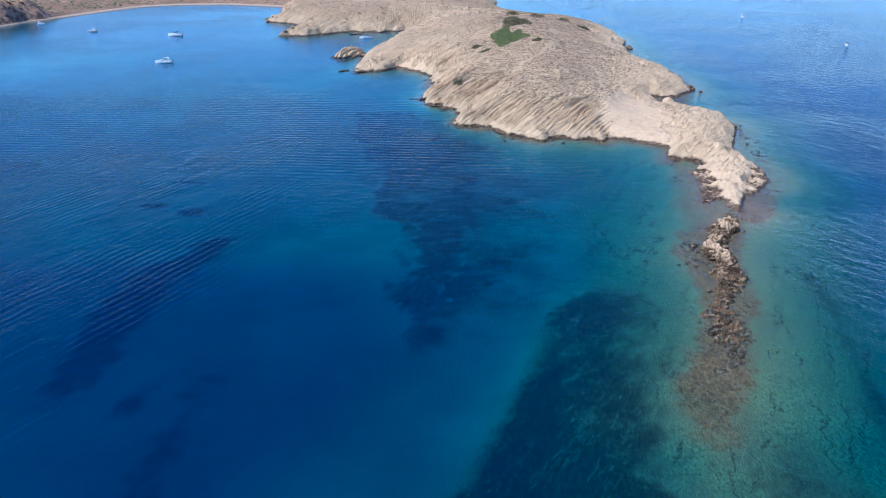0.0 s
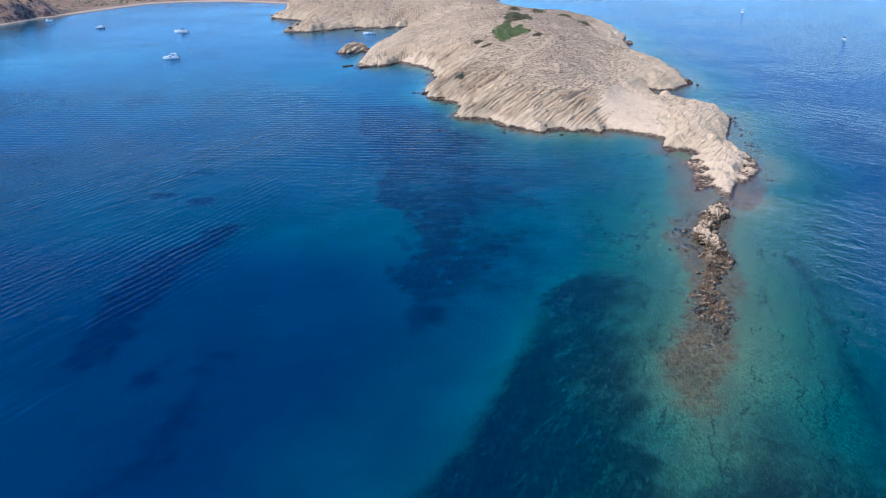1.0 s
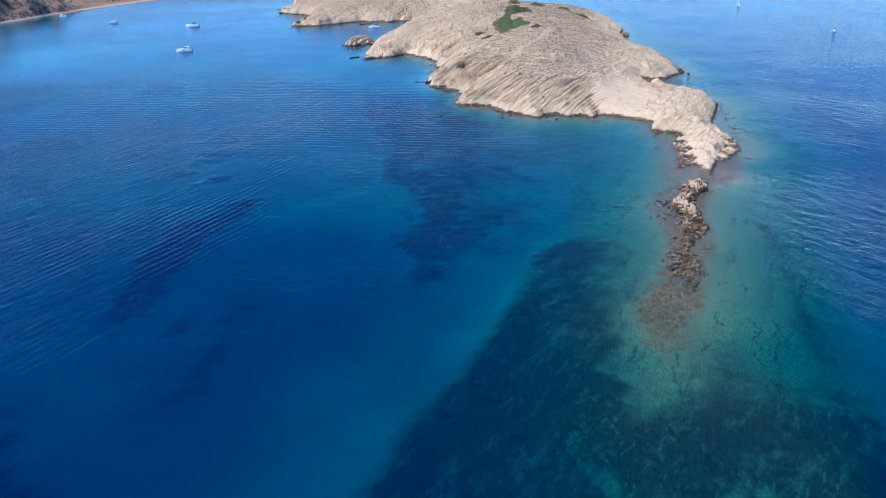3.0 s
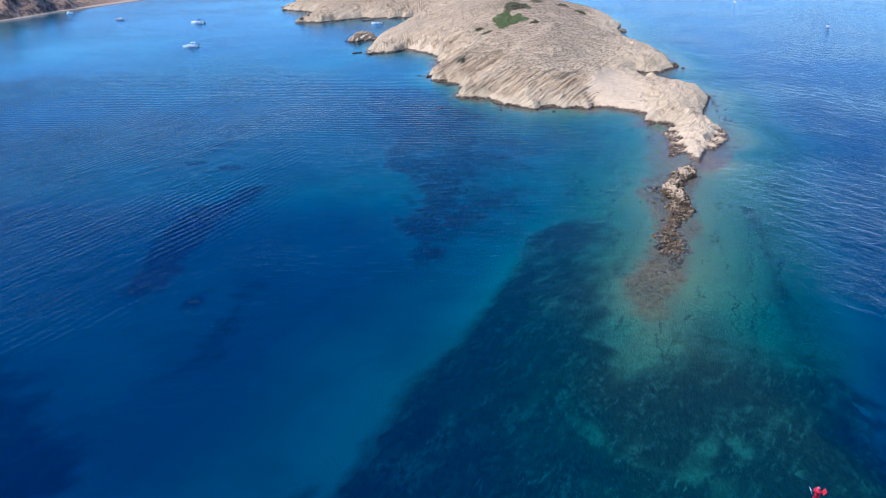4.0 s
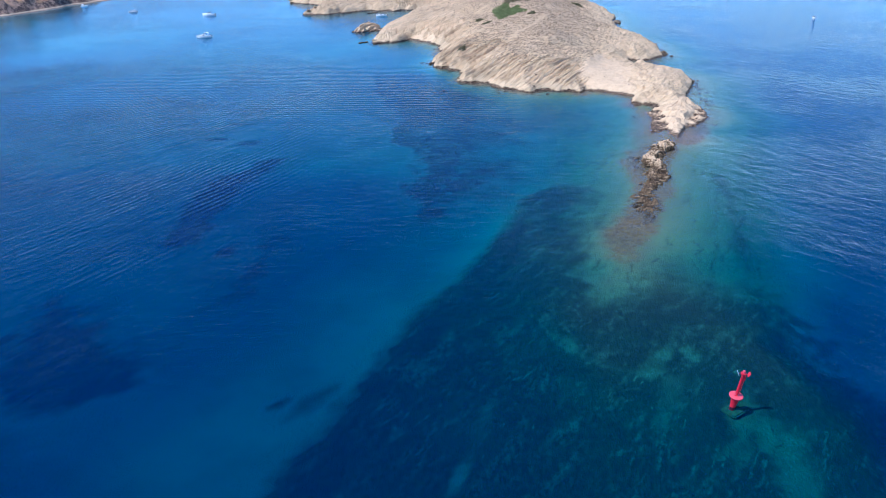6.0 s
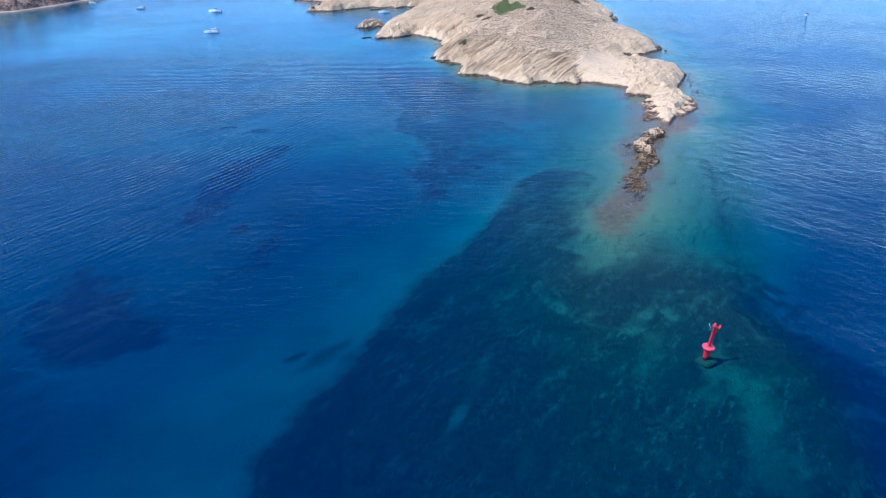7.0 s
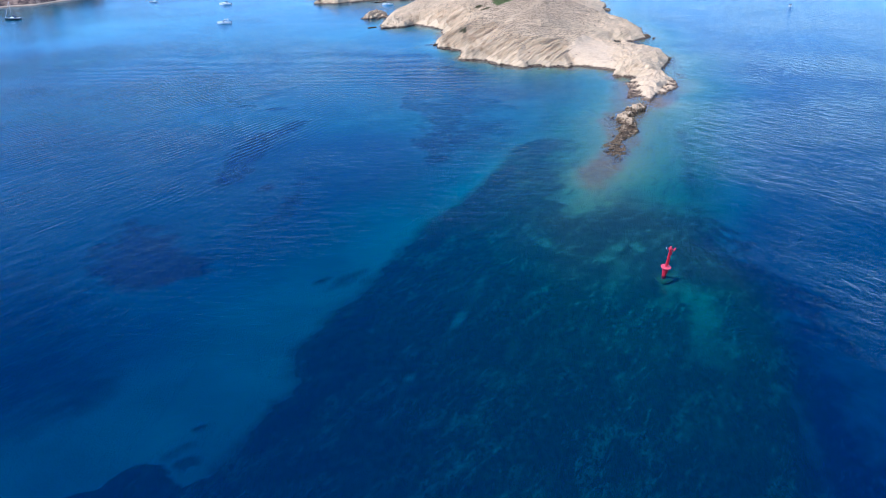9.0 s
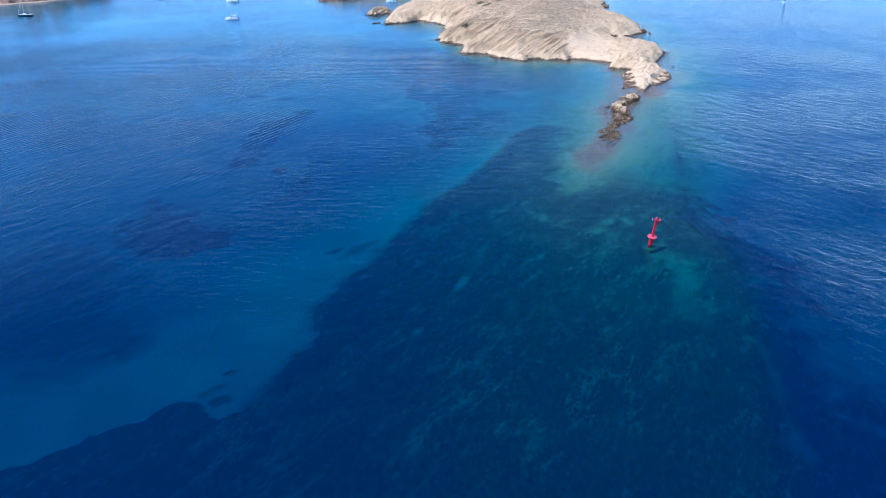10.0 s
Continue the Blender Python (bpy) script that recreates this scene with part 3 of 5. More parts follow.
def bed_depth(x, y):
    """Depth of the sea bed below the surface."""
    land = np.maximum(inside_distance(x, y, PENINSULA), inside_distance(x, y, MAINLAND))
    out = np.maximum(-land, 0)
    east = smooth(x, -15, 25) * smooth(y, 420, 300)
    shelf = 1.5 + 4.5 * east
    shore = 0.12 + 0.04 * np.minimum(out, shelf) + np.maximum(out - shelf, 0) * (0.19 + 0.08 * east + 0.30 * smooth(x, -35, -60)) + 0.0022 * np.minimum(out, 60) ** 2
    off, half, crest = reef_offset(x, y)
    right = np.maximum(off - half, 0)
    left = np.maximum(-off - half, 0)
    edge = np.array(SHELF_EDGE)
    axis = x - off / 0.97
    wide = np.maximum(np.interp(y, edge[:, 0], edge[:, 1]) + 1.5 * fractal(x, y, 14, 3, 9) - axis - half, 2)
    near, past = np.minimum(right, wide), np.maximum(right - wide, 0)
    ridge = crest + 0.07 * near + 0.0035 * near ** 2 + (0.17 + 0.85 * smooth(y, -85, -125)) * past + 0.008 * past ** 2 + 0.13 * left + 0.0006 * left ** 2
    ridge = ridge + 60 * smooth(y, -5, 60)
    k = 1.2
    depth = -np.log(np.exp(-np.minimum(shore, 40) / k) + np.exp(-np.minimum(ridge, 40) / k)) * k
    depth = np.maximum(depth, 0.02)
    away = np.maximum(-inside_distance(x, y, SHOAL_EDGE + SHOAL_SIDE), 0) * smooth(x, -16, -52)
    deep = 7.4 - 2.7 * smooth(y, -80, -10) - 1.4 * smooth(y, -60, 15) * smooth(x, -92, -66) - 1.4 * smooth(y, 90, 200) * smooth(x, -40, -80) + 9.0 * smooth(x, -14 - 8 * smooth(y, -110, -150), 16 - 8 * smooth(y, -110, -150)) + 13 * smooth(away, 18, 58) * smooth(y, -20, -110) + 1.2 * fractal(x, y, 90, 3, 5)
    depth = depth + (1.1 + 1.7 * smooth(y, -120, -75)) * smooth(away, 0, 9) * smooth(-land, 4, 20) * smooth(y, 5, -45)
    depth = deep * (1 - np.exp(-depth / deep))
    depth = depth + 7.5 * smooth(away, 12, 55) * smooth(y, -20, -110)
    depth = depth + 0.10 * smooth(depth, 0.3, 2) * fractal(x, y, 7, 3, 8)
    shoal = weed_cover(x, y, land)
    depth = depth + shoal * (np.minimum(depth, 0.32 + 0.12 * fractal(x, y, 5, 3, 12)) - depth)
    return depth, land


def land_height(x, y, tops, outline, beds=1.0):
    """Height of rocky land; below zero outside its shore."""
    d = inside_distance(x, y, outline)
    along = x * math.cos(STRIKE) + y * math.sin(STRIKE)
    finger = value_noise(along / 13, (-x * math.sin(STRIKE) + y * math.cos(STRIKE)) / 3.2, 29)
    ragged = (0.6 + 2.6 * smooth(x, -52, -66)) * finger * smooth(np.abs(d), 9, 1) + 1.1 * fractal(x, y, 6, 3, 21) * smooth(np.abs(d), 14, 2) + 0.5 * fractal(x, y, 2.2, 2, 25)
    pocket = np.zeros_like(x)
    for px, py, r in POCKETS:
        pocket = np.maximum(pocket, smooth(np.hypot(x - px, y - py) / r, 1.5, 0.6))
    pocket = np.maximum(pocket, smooth(inside_distance(x, y, BEACH) + 1.6 * fractal(x, y, 8, 3, 23), -3.5, 3.5))
    low = np.zeros_like(x)
    for px, py, r in PLATFORMS:
        low = np.maximum(low, smooth(np.hypot(x - px, y - py) / r + 0.22 * fractal(x, y, 3, 3, 57), 1.2, 0.85))
    d = d + ragged * (1 - 0.8 * pocket) * (1 - 0.75 * low)
    weight, total = np.zeros_like(x), np.zeros_like(x)
    for tx, ty, c in tops:
        w = 1.0 / (((x - tx) ** 2 + (y - ty) ** 2) + 12.0) ** 1.7
        weight, total = weight + w, total + w * c
    cap = total / weight
    rise = np.maximum(d, 0)
    z = cap * (1.06 - 1.06 * np.exp(-rise / (1.0 + 1.15 * cap)))
    z = z + 0.35 * smooth(rise, 0.0, 0.8) * (1 - pocket)
    # beds that run along the strike, as uneven steps
    across = -x * math.sin(STRIKE) + y * math.cos(STRIKE) + z + 1.1 * fractal(x, y, 20, 3, 31)
    strong = smooth(rise, 0.3, 3) * (0.30 + 0.70 * smooth(z, 13, 5)) * (1 - 0.92 * pocket) * np.minimum(1, 0.25 + cap / 7)
    strong = strong * (0.24 + 0.76 * smooth(x + 0.12 * (y - 60), -14, -24)) * np.clip(0.75 + 0.5 * fractal(x, y, 22, 2, 37), 0.15, 1.3)
    strong = strong * (1 - 0.78 * smooth(rise + 5 * fractal(x, y, 12, 3, 39), 14, 26) * (1 - 0.75 * smooth(x - 0.12 * (y - 150), -58, -82)))
    for size, high, seed in ((3.0, 0.85, 41), (1.45, 1.0, 42), (0.8, 0.65, 43)):
        u = across / size + 0.34 * value_noise(along / (size * 9), across / (size * 2), seed)
        step = u - np.floor(u)
        saw = np.where(step < 0.10, step / 0.10, (1 - step) / 0.90) - 0.45 - 0.30 * smooth(step, 0.90, 0.97)
        z = z + beds * high * strong * saw * np.clip(0.70 + 0.95 * value_noise(along / (size * 7.0), np.floor(u) * 3.7, seed + 5), 0.06, 1.25)
    # cross joints break the beds into blocks
    for size, high, seed in ((2.2, 0.34, 45), (1.1, 0.22, 46)):
        row = np.floor(across / size + 0.3 * value_noise(along / 9, across / 5, seed))
        block_no = np.floor(along / (size * 1.7) + 0.37 * row + 0.3 * value_noise(along / 4, across / 4, seed + 3))
        z = z + beds * high * strong * (hashed(block_no, row, seed) - 0.5)
    z = z + (0.26 + 0.16 * smooth(x, -18, -8)) * smooth(rise, 0.2, 3) * fractal(x, y, 2.4, 4, 51, 0.65) * (1 - 0.7 * pocket)
    z = z + 0.6 * smooth(rise, 5, 20) * fractal(x, y, 26, 3, 55)
    z = z + low * (smooth(d, -0.2, 0.8) * (0.06 + 0.5 * np.abs(fractal(x, y, 3.2, 4, 59, 0.65))) - z)
    under = -np.minimum(0.05 + 0.35 * np.maximum(-d, 0), 4)
    return np.where(d > 0, np.maximum(z, 0.03), under), d, cap, pocket


# ---------------------------------------------------------------- mesh helpers


def grid_mesh(name, xs, ys, z, material, keep=None, shade=True, extra=None):
    """A sheet over the grid xs by ys with heights z[j, i]; keep[j, i] says which cells stay."""
    nx, ny = len(xs), len(ys)
    gx, gy = np.meshgrid(xs, ys)
    co = np.stack([gx.ravel(), gy.ravel(), z.ravel()], 1)
    j, i = np.meshgrid(np.arange(ny - 1), np.arange(nx - 1), indexing="ij")
    first = (j * nx + i)
    quads = np.stack([first, first + 1, first + nx + 1, first + nx], -1).reshape(-1, 4)
    stored = {key: values.ravel() for key, values in (extra or {}).items()}
    if keep is not None:
        quads = quads[keep.ravel()]
        used = np.unique(quads)
        remap = np.full(len(co), -1)
        remap[used] = np.arange(len(used))
        co, quads = co[used], remap[quads]
        stored = {key: values[used] for key, values in stored.items()}
    mesh = raw_mesh(name, co, quads, material, shade)
    for key, values in stored.items():
        mesh.attributes.new(key, "FLOAT", "POINT").data.foreach_set("value", values.astype(np.float32))
    return mesh


def raw_mesh(name, co, faces, material, shade=False):
    """A mesh from arrays; all faces have the same number of corners."""
    mesh = bpy.data.meshes.new(name)
    n, k = faces.shape
    mesh.vertices.add(len(co))
    mesh.vertices.foreach_set("co", np.asarray(co, np.float32).ravel())
    mesh.loops.add(n * k)
    mesh.loops.foreach_set("vertex_index", faces.ravel().astype(np.int32))
    mesh.polygons.add(n)
    mesh.polygons.foreach_set("loop_start", np.arange(0, n * k, k, dtype=np.int32))
    mesh.polygons.foreach_set("loop_total", np.full(n, k, np.int32))
    mesh.update(calc_edges=True)
    mesh.polygons.foreach_set("use_smooth", np.full(n, shade))
    mesh.materials.append(material)
    return mesh


def spread(low, near_low, near_high, high, step, growth):
    """Grid lines: even between near_low and near_high, wider and wider outside."""
    mid = list(np.arange(near_low, near_high + step / 2, step))
    up, s = [mid[-1]], step
    while up[-1] < high:
        s *= growth
        up.append(min(up[-1] + s, high))
    down, s = [mid[0]], step
    while down[-1] > low:
        s *= growth
        down.append(max(down[-1] - s, low))
    return np.array(down[:0:-1] + mid + up[1:])


def part(name, bm, material, parent=None, label="", shade=False):
    """Links a bmesh as one mesh object under a thing or a part."""
    mesh = bpy.data.meshes.new(name)
    bmesh.ops.recalc_face_normals(bm, faces=bm.faces)
    bm.to_mesh(mesh)
    bm.free()
    if shade:
        mesh.polygons.foreach_set("use_smooth", np.full(len(mesh.polygons), True))
    mesh.materials.append(material)
    ob = new(name, mesh)
    if parent is not None:
        ob.parent = parent
    if label:
        tagged(ob, label)
    return ob


def lathe(profile, sides=24, m=None):
    """A turned body from rows of radius and height."""
    bm = bmesh.new()
    rings = []
    for r, z in profile:
        rings.append([bm.verts.new((r * math.cos(2 * math.pi * k / sides), r * math.sin(2 * math.pi * k / sides), z)) for k in range(sides)])
    for a, b in zip(rings, rings[1:]):
        for k in range(sides):
            bm.faces.new((a[k], a[(k + 1) % sides], b[(k + 1) % sides], b[k]))
    bm.faces.new(rings[0][::-1])
    bm.faces.new(rings[-1])
    if m is not None:
        bm.transform(m)
    return bm


def block(sx, sy, sz, m=None, bevel=0.02, taper=1.0):
    """A box with rounded edges, centred, its top scaled by taper."""
    bm = bmesh.new()
    bmesh.ops.create_cube(bm, size=1)
    for v in bm.verts:
        s = taper if v.co.z > 0 else 1
        v.co = Vector((v.co.x * sx * s, v.co.y * sy * s, v.co.z * sz))
    if bevel:
        bmesh.ops.bevel(bm, geom=list(bm.edges), offset=bevel, segments=2, affect="EDGES")
    if m is not None:
        bm.transform(m)
    return bm


def rod(a, b, r, sides=8, r2=None):
    a, b = Vector(a), Vector(b)
    m = Matrix.Translation(a) @ (b - a).to_track_quat("Z", "Y").to_matrix().to_4x4()
    return lathe([(r, 0), (r if r2 is None else r2, (b - a).length)], sides, m)


def loft(sections):
    """A closed body through rows of points with equal counts."""
    bm = bmesh.new()
    rows = [[bm.verts.new(p) for p in s] for s in sections]
    for a, b in zip(rows, rows[1:]):
        for k in range(len(a) - 1):
            bm.faces.new((a[k], a[k + 1], b[k + 1], b[k]))
        bm.faces.new((a[-1], a[0], b[0], b[-1]))
    bm.faces.new(rows[0][::-1])
    bm.faces.new(rows[-1])
    bmesh.ops.remove_doubles(bm, verts=bm.verts, dist=0.0005)
    return bm


# ---------------------------------------------------------------- sea bed, water, land
bed_x = spread(-4500, -135, 45, 4500, 0.75, 1.09)
bed_y = spread(-4500, -212, 110, 4500, 0.75, 1.09)
gx, gy = np.meshgrid(bed_x, bed_y)
depth_map, land_map = bed_depth(gx, gy)
seabed = new("seabed", grid_mesh("seabed", bed_x, bed_y, -apparent(depth_map) - 0.18 - 3 * smooth(land_map, 0, 8), SAND, None, True,
                                 {"weed": weed_cover(gx, gy, land_map), "rubble": rubble_cover(gx, gy)}))
tagged(seabed, "pale sand and rubble sea floor sloping into blue depth", "sea floor", kind="structure")
over = np.where(land_map > 0.5, 0.15, depth_map)
over = np.minimum(over, 1.7 + 5 * smooth(np.hypot(gx - BEACON[0], gy - BEACON[1]), 1.6, 4.2))
sea = new("sea", grid_mesh("sea", bed_x, bed_y, np.zeros_like(gx), WATER, None, True, {"depth": over}))
tagged(sea, "clear blue sea with fine ripples, turquoise over the shallows", "sea", kind="structure")

land_x = np.arange(-122, 24, 0.24)
land_y = spread(-6.4, -6.4, 112, 350, 0.22, 1.008)
gx, gy = np.meshgrid(land_x, land_y)
z, d, cap, pocket = land_height(gx, gy, TOPS, PENINSULA)
cell = (d[:-1, :-1] > -7) | (d[1:, 1:] > -7)
peninsula = new("peninsula", grid_mesh("peninsula", land_x, land_y, z, ROCK, cell, False, {"scree": np.maximum(pocket, 0.74 * smooth(gx, -16, -6) * smooth(gy, 112, 92) * (0.75 + 0.5 * fractal(gx, gy, 9, 3, 27)))}))
tagged(peninsula, "pale bedded rock peninsula with dry scrub on its rounded top", "peninsula", kind="structure")

head_x = np.arange(-235, -30, 0.7)
head_y = spread(278, 278, 380, 605, 0.7, 1.02)
gx, gy = np.meshgrid(head_x, head_y)
hz, hd, _, _ = land_height(gx, gy, TOPS, PENINSULA, 1.9)
hz = np.where(gy < 350, hz - 0.25 * smooth(gx, -126, -118), hz)
cell = (hd[:-1, :-1] > -8)
headland = new("headland", grid_mesh("headland", head_x, head_y, hz, FAR_ROCK, cell))
tagged(headland, "bare brown rocky headland behind the boat inlet", "headland", kind="structure")

main_x = spread(-1000, -480, -180, -150, 2.4, 1.05)
main_y = spread(200, 230, 520, 1100, 2.4, 1.05)
gx, gy = np.meshgrid(main_x, main_y)
md = inside_distance(gx, gy, MAINLAND)
md = md + 2.0 * fractal(gx, gy, 14, 3, 61) * smooth(gy, 430, 380)
cliff = smooth(gy, 425, 380) * smooth(gx, -325, -345)
gully = np.abs(fractal(gx, gy, 17, 4, 67, 0.6))
inland = np.maximum(md - 7 + 5 * cliff, 0)
mz = np.where(md > 0, 0.25 + np.minimum(md * 0.12, 0.8) + cliff * 13 * (1 - np.exp(-inland / 9)) * (0.45 + 0.9 * gully) + 0.085 * inland
              + smooth(md, 8, 40) * 2.0 * fractal(gx, gy, 40, 4, 63), -np.minimum(0.05 + 0.2 * np.maximum(-md, 0), 4))
mainland = new("mainland", grid_mesh("mainland", main_x, main_y, mz, COAST, md[:-1, :-1] > -12))
tagged(mainland, "brown scrub coast with a narrow sandy beach", "coast", kind="structure")

# the reef: a low broken rib of rock that leads from the tip into the sea
reef_x = np.arange(-36, 8, 0.26)
reef_y = np.arange(-92, 6, 0.26)
gx, gy = np.meshgrid(reef_x, reef_y)
bed, _ = bed_depth(gx, gy)
bed = apparent(bed)
lump = fractal(gx, gy, 1.9, 4, 73, 0.66)
crag = 1 - np.abs(fractal(gx * 0.5 + gy * 0.87, (gx * 0.87 - gy * 0.5) * 1.8, 1.7, 5, 77, 0.68))
rib = np.array(REEF_RIB)
wander = gx + 1.3 * fractal(gx, gy, 6, 4, 71, 0.6)
mid, wide, high = (np.interp(gy, rib[:, 0], rib[:, k]) for k in (1, 2, 3))
q = np.abs(wander - mid) / (wide * 1.08) + 0.42 * lump
body = smooth(q, 1.4, 0.55)
rz = -bed - 0.7 + body * (high * (0.75 + 0.3 * lump) + bed + 0.7) + smooth(q, 1.3, 0.8) * (0.16 + 0.20 * np.maximum(high, 0)) * (2.2 * crag - 1.2)
# low weedy knobs west of the rib
for px, py, rx, ry, h in ((-14.8, -20.8, 2.2, 5.2, 0.12), (-15.9, -28.0, 1.6, 3.2, 0.04), (-9.9, -12.6, 2.4, 2.8, 0.10), (-17.2, -22.5, 0.9, 2.2, 0.12)):
    q = np.hypot((gx - px) / rx, (gy - py) / ry) + 0.5 * lump
    rz = np.maximum(rz, -bed - 0.7 + (h + bed + 0.7) * smooth(q, 1.3, 0.1) + 0.45 * lump * smooth(q, 1.1, 0.7))
cell = rz[:-1, :-1] > -bed[:-1, :-1] - 0.5
reef = new("reef", grid_mesh("reef", reef_x, reef_y, rz, REEF, cell, False))
tagged(reef, "low brown weedy reef leading from the tip into the sea", "reef", kind="structure")

# ---------------------------------------------------------------- seagrass meadows
rng = np.random.default_rng(7)


def bed_level(x, y):
    depth, land = bed_depth(x, y)
    return -apparent(depth) - 0.18 - 3 * smooth(land, 0, 8)


def meadow(name, outline, label, step=0.8, tall=0.3, ragged=1.6, seed=0, soft=1.5, fray=0.0, fray_at=(-48, -34), dense=1.0, bare=(), thin=1.0, material=None):
    """A raised mat of seagrass with a ragged edge that thins out over the width soft, wider by fray towards the east."""
    xs = np.arange(min(p[0] for p in outline) - 9, max(p[0] for p in outline) + 9, step)
    ys = np.arange(min(p[1] for p in outline) - 9, max(p[1] for p in outline) + 9, step)
    gx, gy = np.meshgrid(xs, ys)
    loose = smooth(gx, *fray_at) * fray / 8 * (fray_at[0] > -200)
    d = inside_distance(gx, gy, outline) + (ragged + 2.8 * np.minimum(loose, 1.4)) * fractal(gx, gy, 9, 5, 80 + seed, 0.68)
    wide = soft + fray * smooth(gx, *fray_at) + min(fray, 14) * (smooth(gx, -32, -8) * smooth(gy, -112, -160) + smooth(gx, -38, -30) * smooth(gy, -116, -104))
    cover = smooth(d / wide, -0.6, 0.6) * np.clip(dense + 0.9 * (1 - dense) * fractal(gx, gy, 8, 4, 88 + seed, 0.7), 0, 1)
    cover = cover * (thin(gx, gy, d) if callable(thin) else thin)
    # bare lanes and patches: ends and half width
    for ax, ay, bx, by, r in bare:
        s = np.clip(((gx - ax) * (bx - ax) + (gy - ay) * (by - ay)) / ((bx - ax) ** 2 + (by - ay) ** 2), 0, 1)
        off = np.hypot(gx - ax - s * (bx - ax), gy - ay - s * (by - ay)) + (0.4 + 0.4 * r) * fractal(gx, gy, 5, 4, 90 + seed, 0.7)
        cover = cover * (1 - 0.4 * smooth(off, 1.9 * r, 0))
    depth, land = bed_depth(gx, gy)
    weed = weed_cover(gx, gy, land)
    cover = cover * (1 - weed)
    top = bed_level(gx, gy) - 0.04 + cover * (0.06 + tall * (0.75 + 0.5 * fractal(gx, gy, 2.2, 2, 95 + seed)))
    mesh = grid_mesh(name, xs, ys, top + 0.06 * (cover > 0.01), material or SEAGRASS, cover[:-1, :-1] > 0.01, True,
                     {"cover": cover, "weed": weed, "rubble": rubble_cover(gx, gy)})
    return tagged(new(name, mesh), label, "seagrass", "seagrass meadows", "stuff")


meadow("seagrass_meadow", SHOAL_EDGE + SHOAL_SIDE, "dark green seagrass meadow on the shoal with bare streaks", 0.6, 0.35, 1.2, 0, 1.6, 9.0, (-50, -32), 1.0,
       ((-20.3, -112.6, -19.2, -115.4, 1.0), (-20.1, -113, -19.3, -115, 0.7), (-12.2, -132, -12.8, -140, 2.2), (-15.5, -126, -13.6, -133, 2.0), (-13.6, -133, -13.6, -139, 1.5), (-17.4, -131, -18.2, -136.5, 1.2), (-59.8, -174.5, -55.8, -157.6, 1.2),
        (-55.8, -157.6, -50.2, -140, 0.9), (-50.6, -143, -47.4, -127.6, 0.9), (-46.6, -122, -42.5, -99, 0.7), (-20.2, -106.7, -23.2, -114.7, 0.6), (-23.2, -114.7, -26.4, -120.1, 0.9),
        (-26.4, -120.1, -32.4, -117.8, 0.8), (-32.4, -117.8, -39, -109.6, 0.7), (-23.4, -121, -26.5, -131, 1.0), (-36, -110, -38, -126, 0.6), (-14, -157, -16.4, -165.8, 1.0),
        (-16.4, -165.8, -19.7, -178, 1.0), (-7.8, -158, -11.7, -172, 1.0), (-20.8, -143.8, -22, -150, 0.8), (-24, -137, -26, -142, 0.7), (-13.2, -140, -15, -152, 2.2), (-6, -160, -7.5, -184, 1.6), (-47, -168, -41, -146, 1.0)),
       lambda x, y, d: 1 - np.maximum(0.14 * smooth(x + 0.42 * (y + 60), -44, -36) * smooth(y, -112, -84), 0.2 * smooth(x, -34, -20) * smooth(y, -168, -145)))
meadow("seagrass_patch", [(-23.3, -128.6), (-20.5, -125.9), (-17.8, -127.5), (-18.8, -133.2), (-22.4, -137.3), (-25.7, -139.9), (-25.3, -133.5)],
       "dense dark seagrass patch beside the beacon", 0.5, 0.45, 1.2, 41, 4.0, 0, (-48, -34), 1.0, (), 1.0, DENSE_GRASS)
meadow("seagrass_patch", [(-8.1, -98), (-11.8, -110), (-14.6, -118.6), (-15.6, -126.4), (-10.6, -127.2), (-6.6, -119), (-4.6, -107.1), (-4.6, -96)],
       "dense dark seagrass patch east of the beacon", 0.5, 0.45, 1.4, 43, 5.0, 0, (-48, -34), 1.0, (), 1.0, DENSE_GRASS)
meadow("seagrass_bank", SHOAL_EDGE[4:24] + [(x + 9 + 3 * math.sin(0.11 * y), y + 4) for x, y in SHOAL_EDGE[23:5:-1]],
       "dense dark seagrass bank along the edge of the shoal", 0.6, 0.5, 1.2, 0, 2.0, 7.0, (-1000, -999), 1.0, (), 1.0, DENSE_GRASS)
meadow("seagrass_strip", [(1.8, -30), (0.2, -46.7), (-2.4, -60.2), (-4.2, -72), (-6, -84), (-8, -97), (-5, -98), (-2.1, -86), (-0.6, -75), (0.8, -60), (2.8, -46.6), (4.4, -30)],
       "narrow dark seagrass strip along the shelf's edge", 0.5, 0.3, 0.8, 14, 5.5, 0, (-48, -34), 0.85, (), 0.68)
meadow("seagrass_meadow", [(-103, 105), (-95, 68), (-86, 40), (-79.5, 15), (-79.2, 1), (-74.9, -4.8), (-70.7, -15), (-70.8, -27), (-71.3, -37), (-69, -44), (-67, -54),
                           (-65.3, -66), (-61, -60), (-57, -53), (-52, -46), (-46, -38), (-41, -26), (-42, -4), (-49, 38), (-54, 55), (-67, 78), (-80, 101)],
       "blue-dark patchy seagrass meadow in the bay", 0.8, 0.35, 1.8, 3, 3.0, 26.0, (-76, -50), 0.84, (), 0.74)
meadow("seagrass_patch", [(-77, 12), (-76, 0), (-71.5, -8), (-68.7, -17.4), (-69, -27), (-70, -36.1), (-68, -43.8), (-63.8, -44), (-60.7, -35), (-59.3, -22), (-60.7, -6), (-66.9, 10)],
       "dense dark seagrass along the meadow's western edge", 0.7, 0.4, 2.6, 45, 6.0, 4.0, (-70, -62), 0.8)
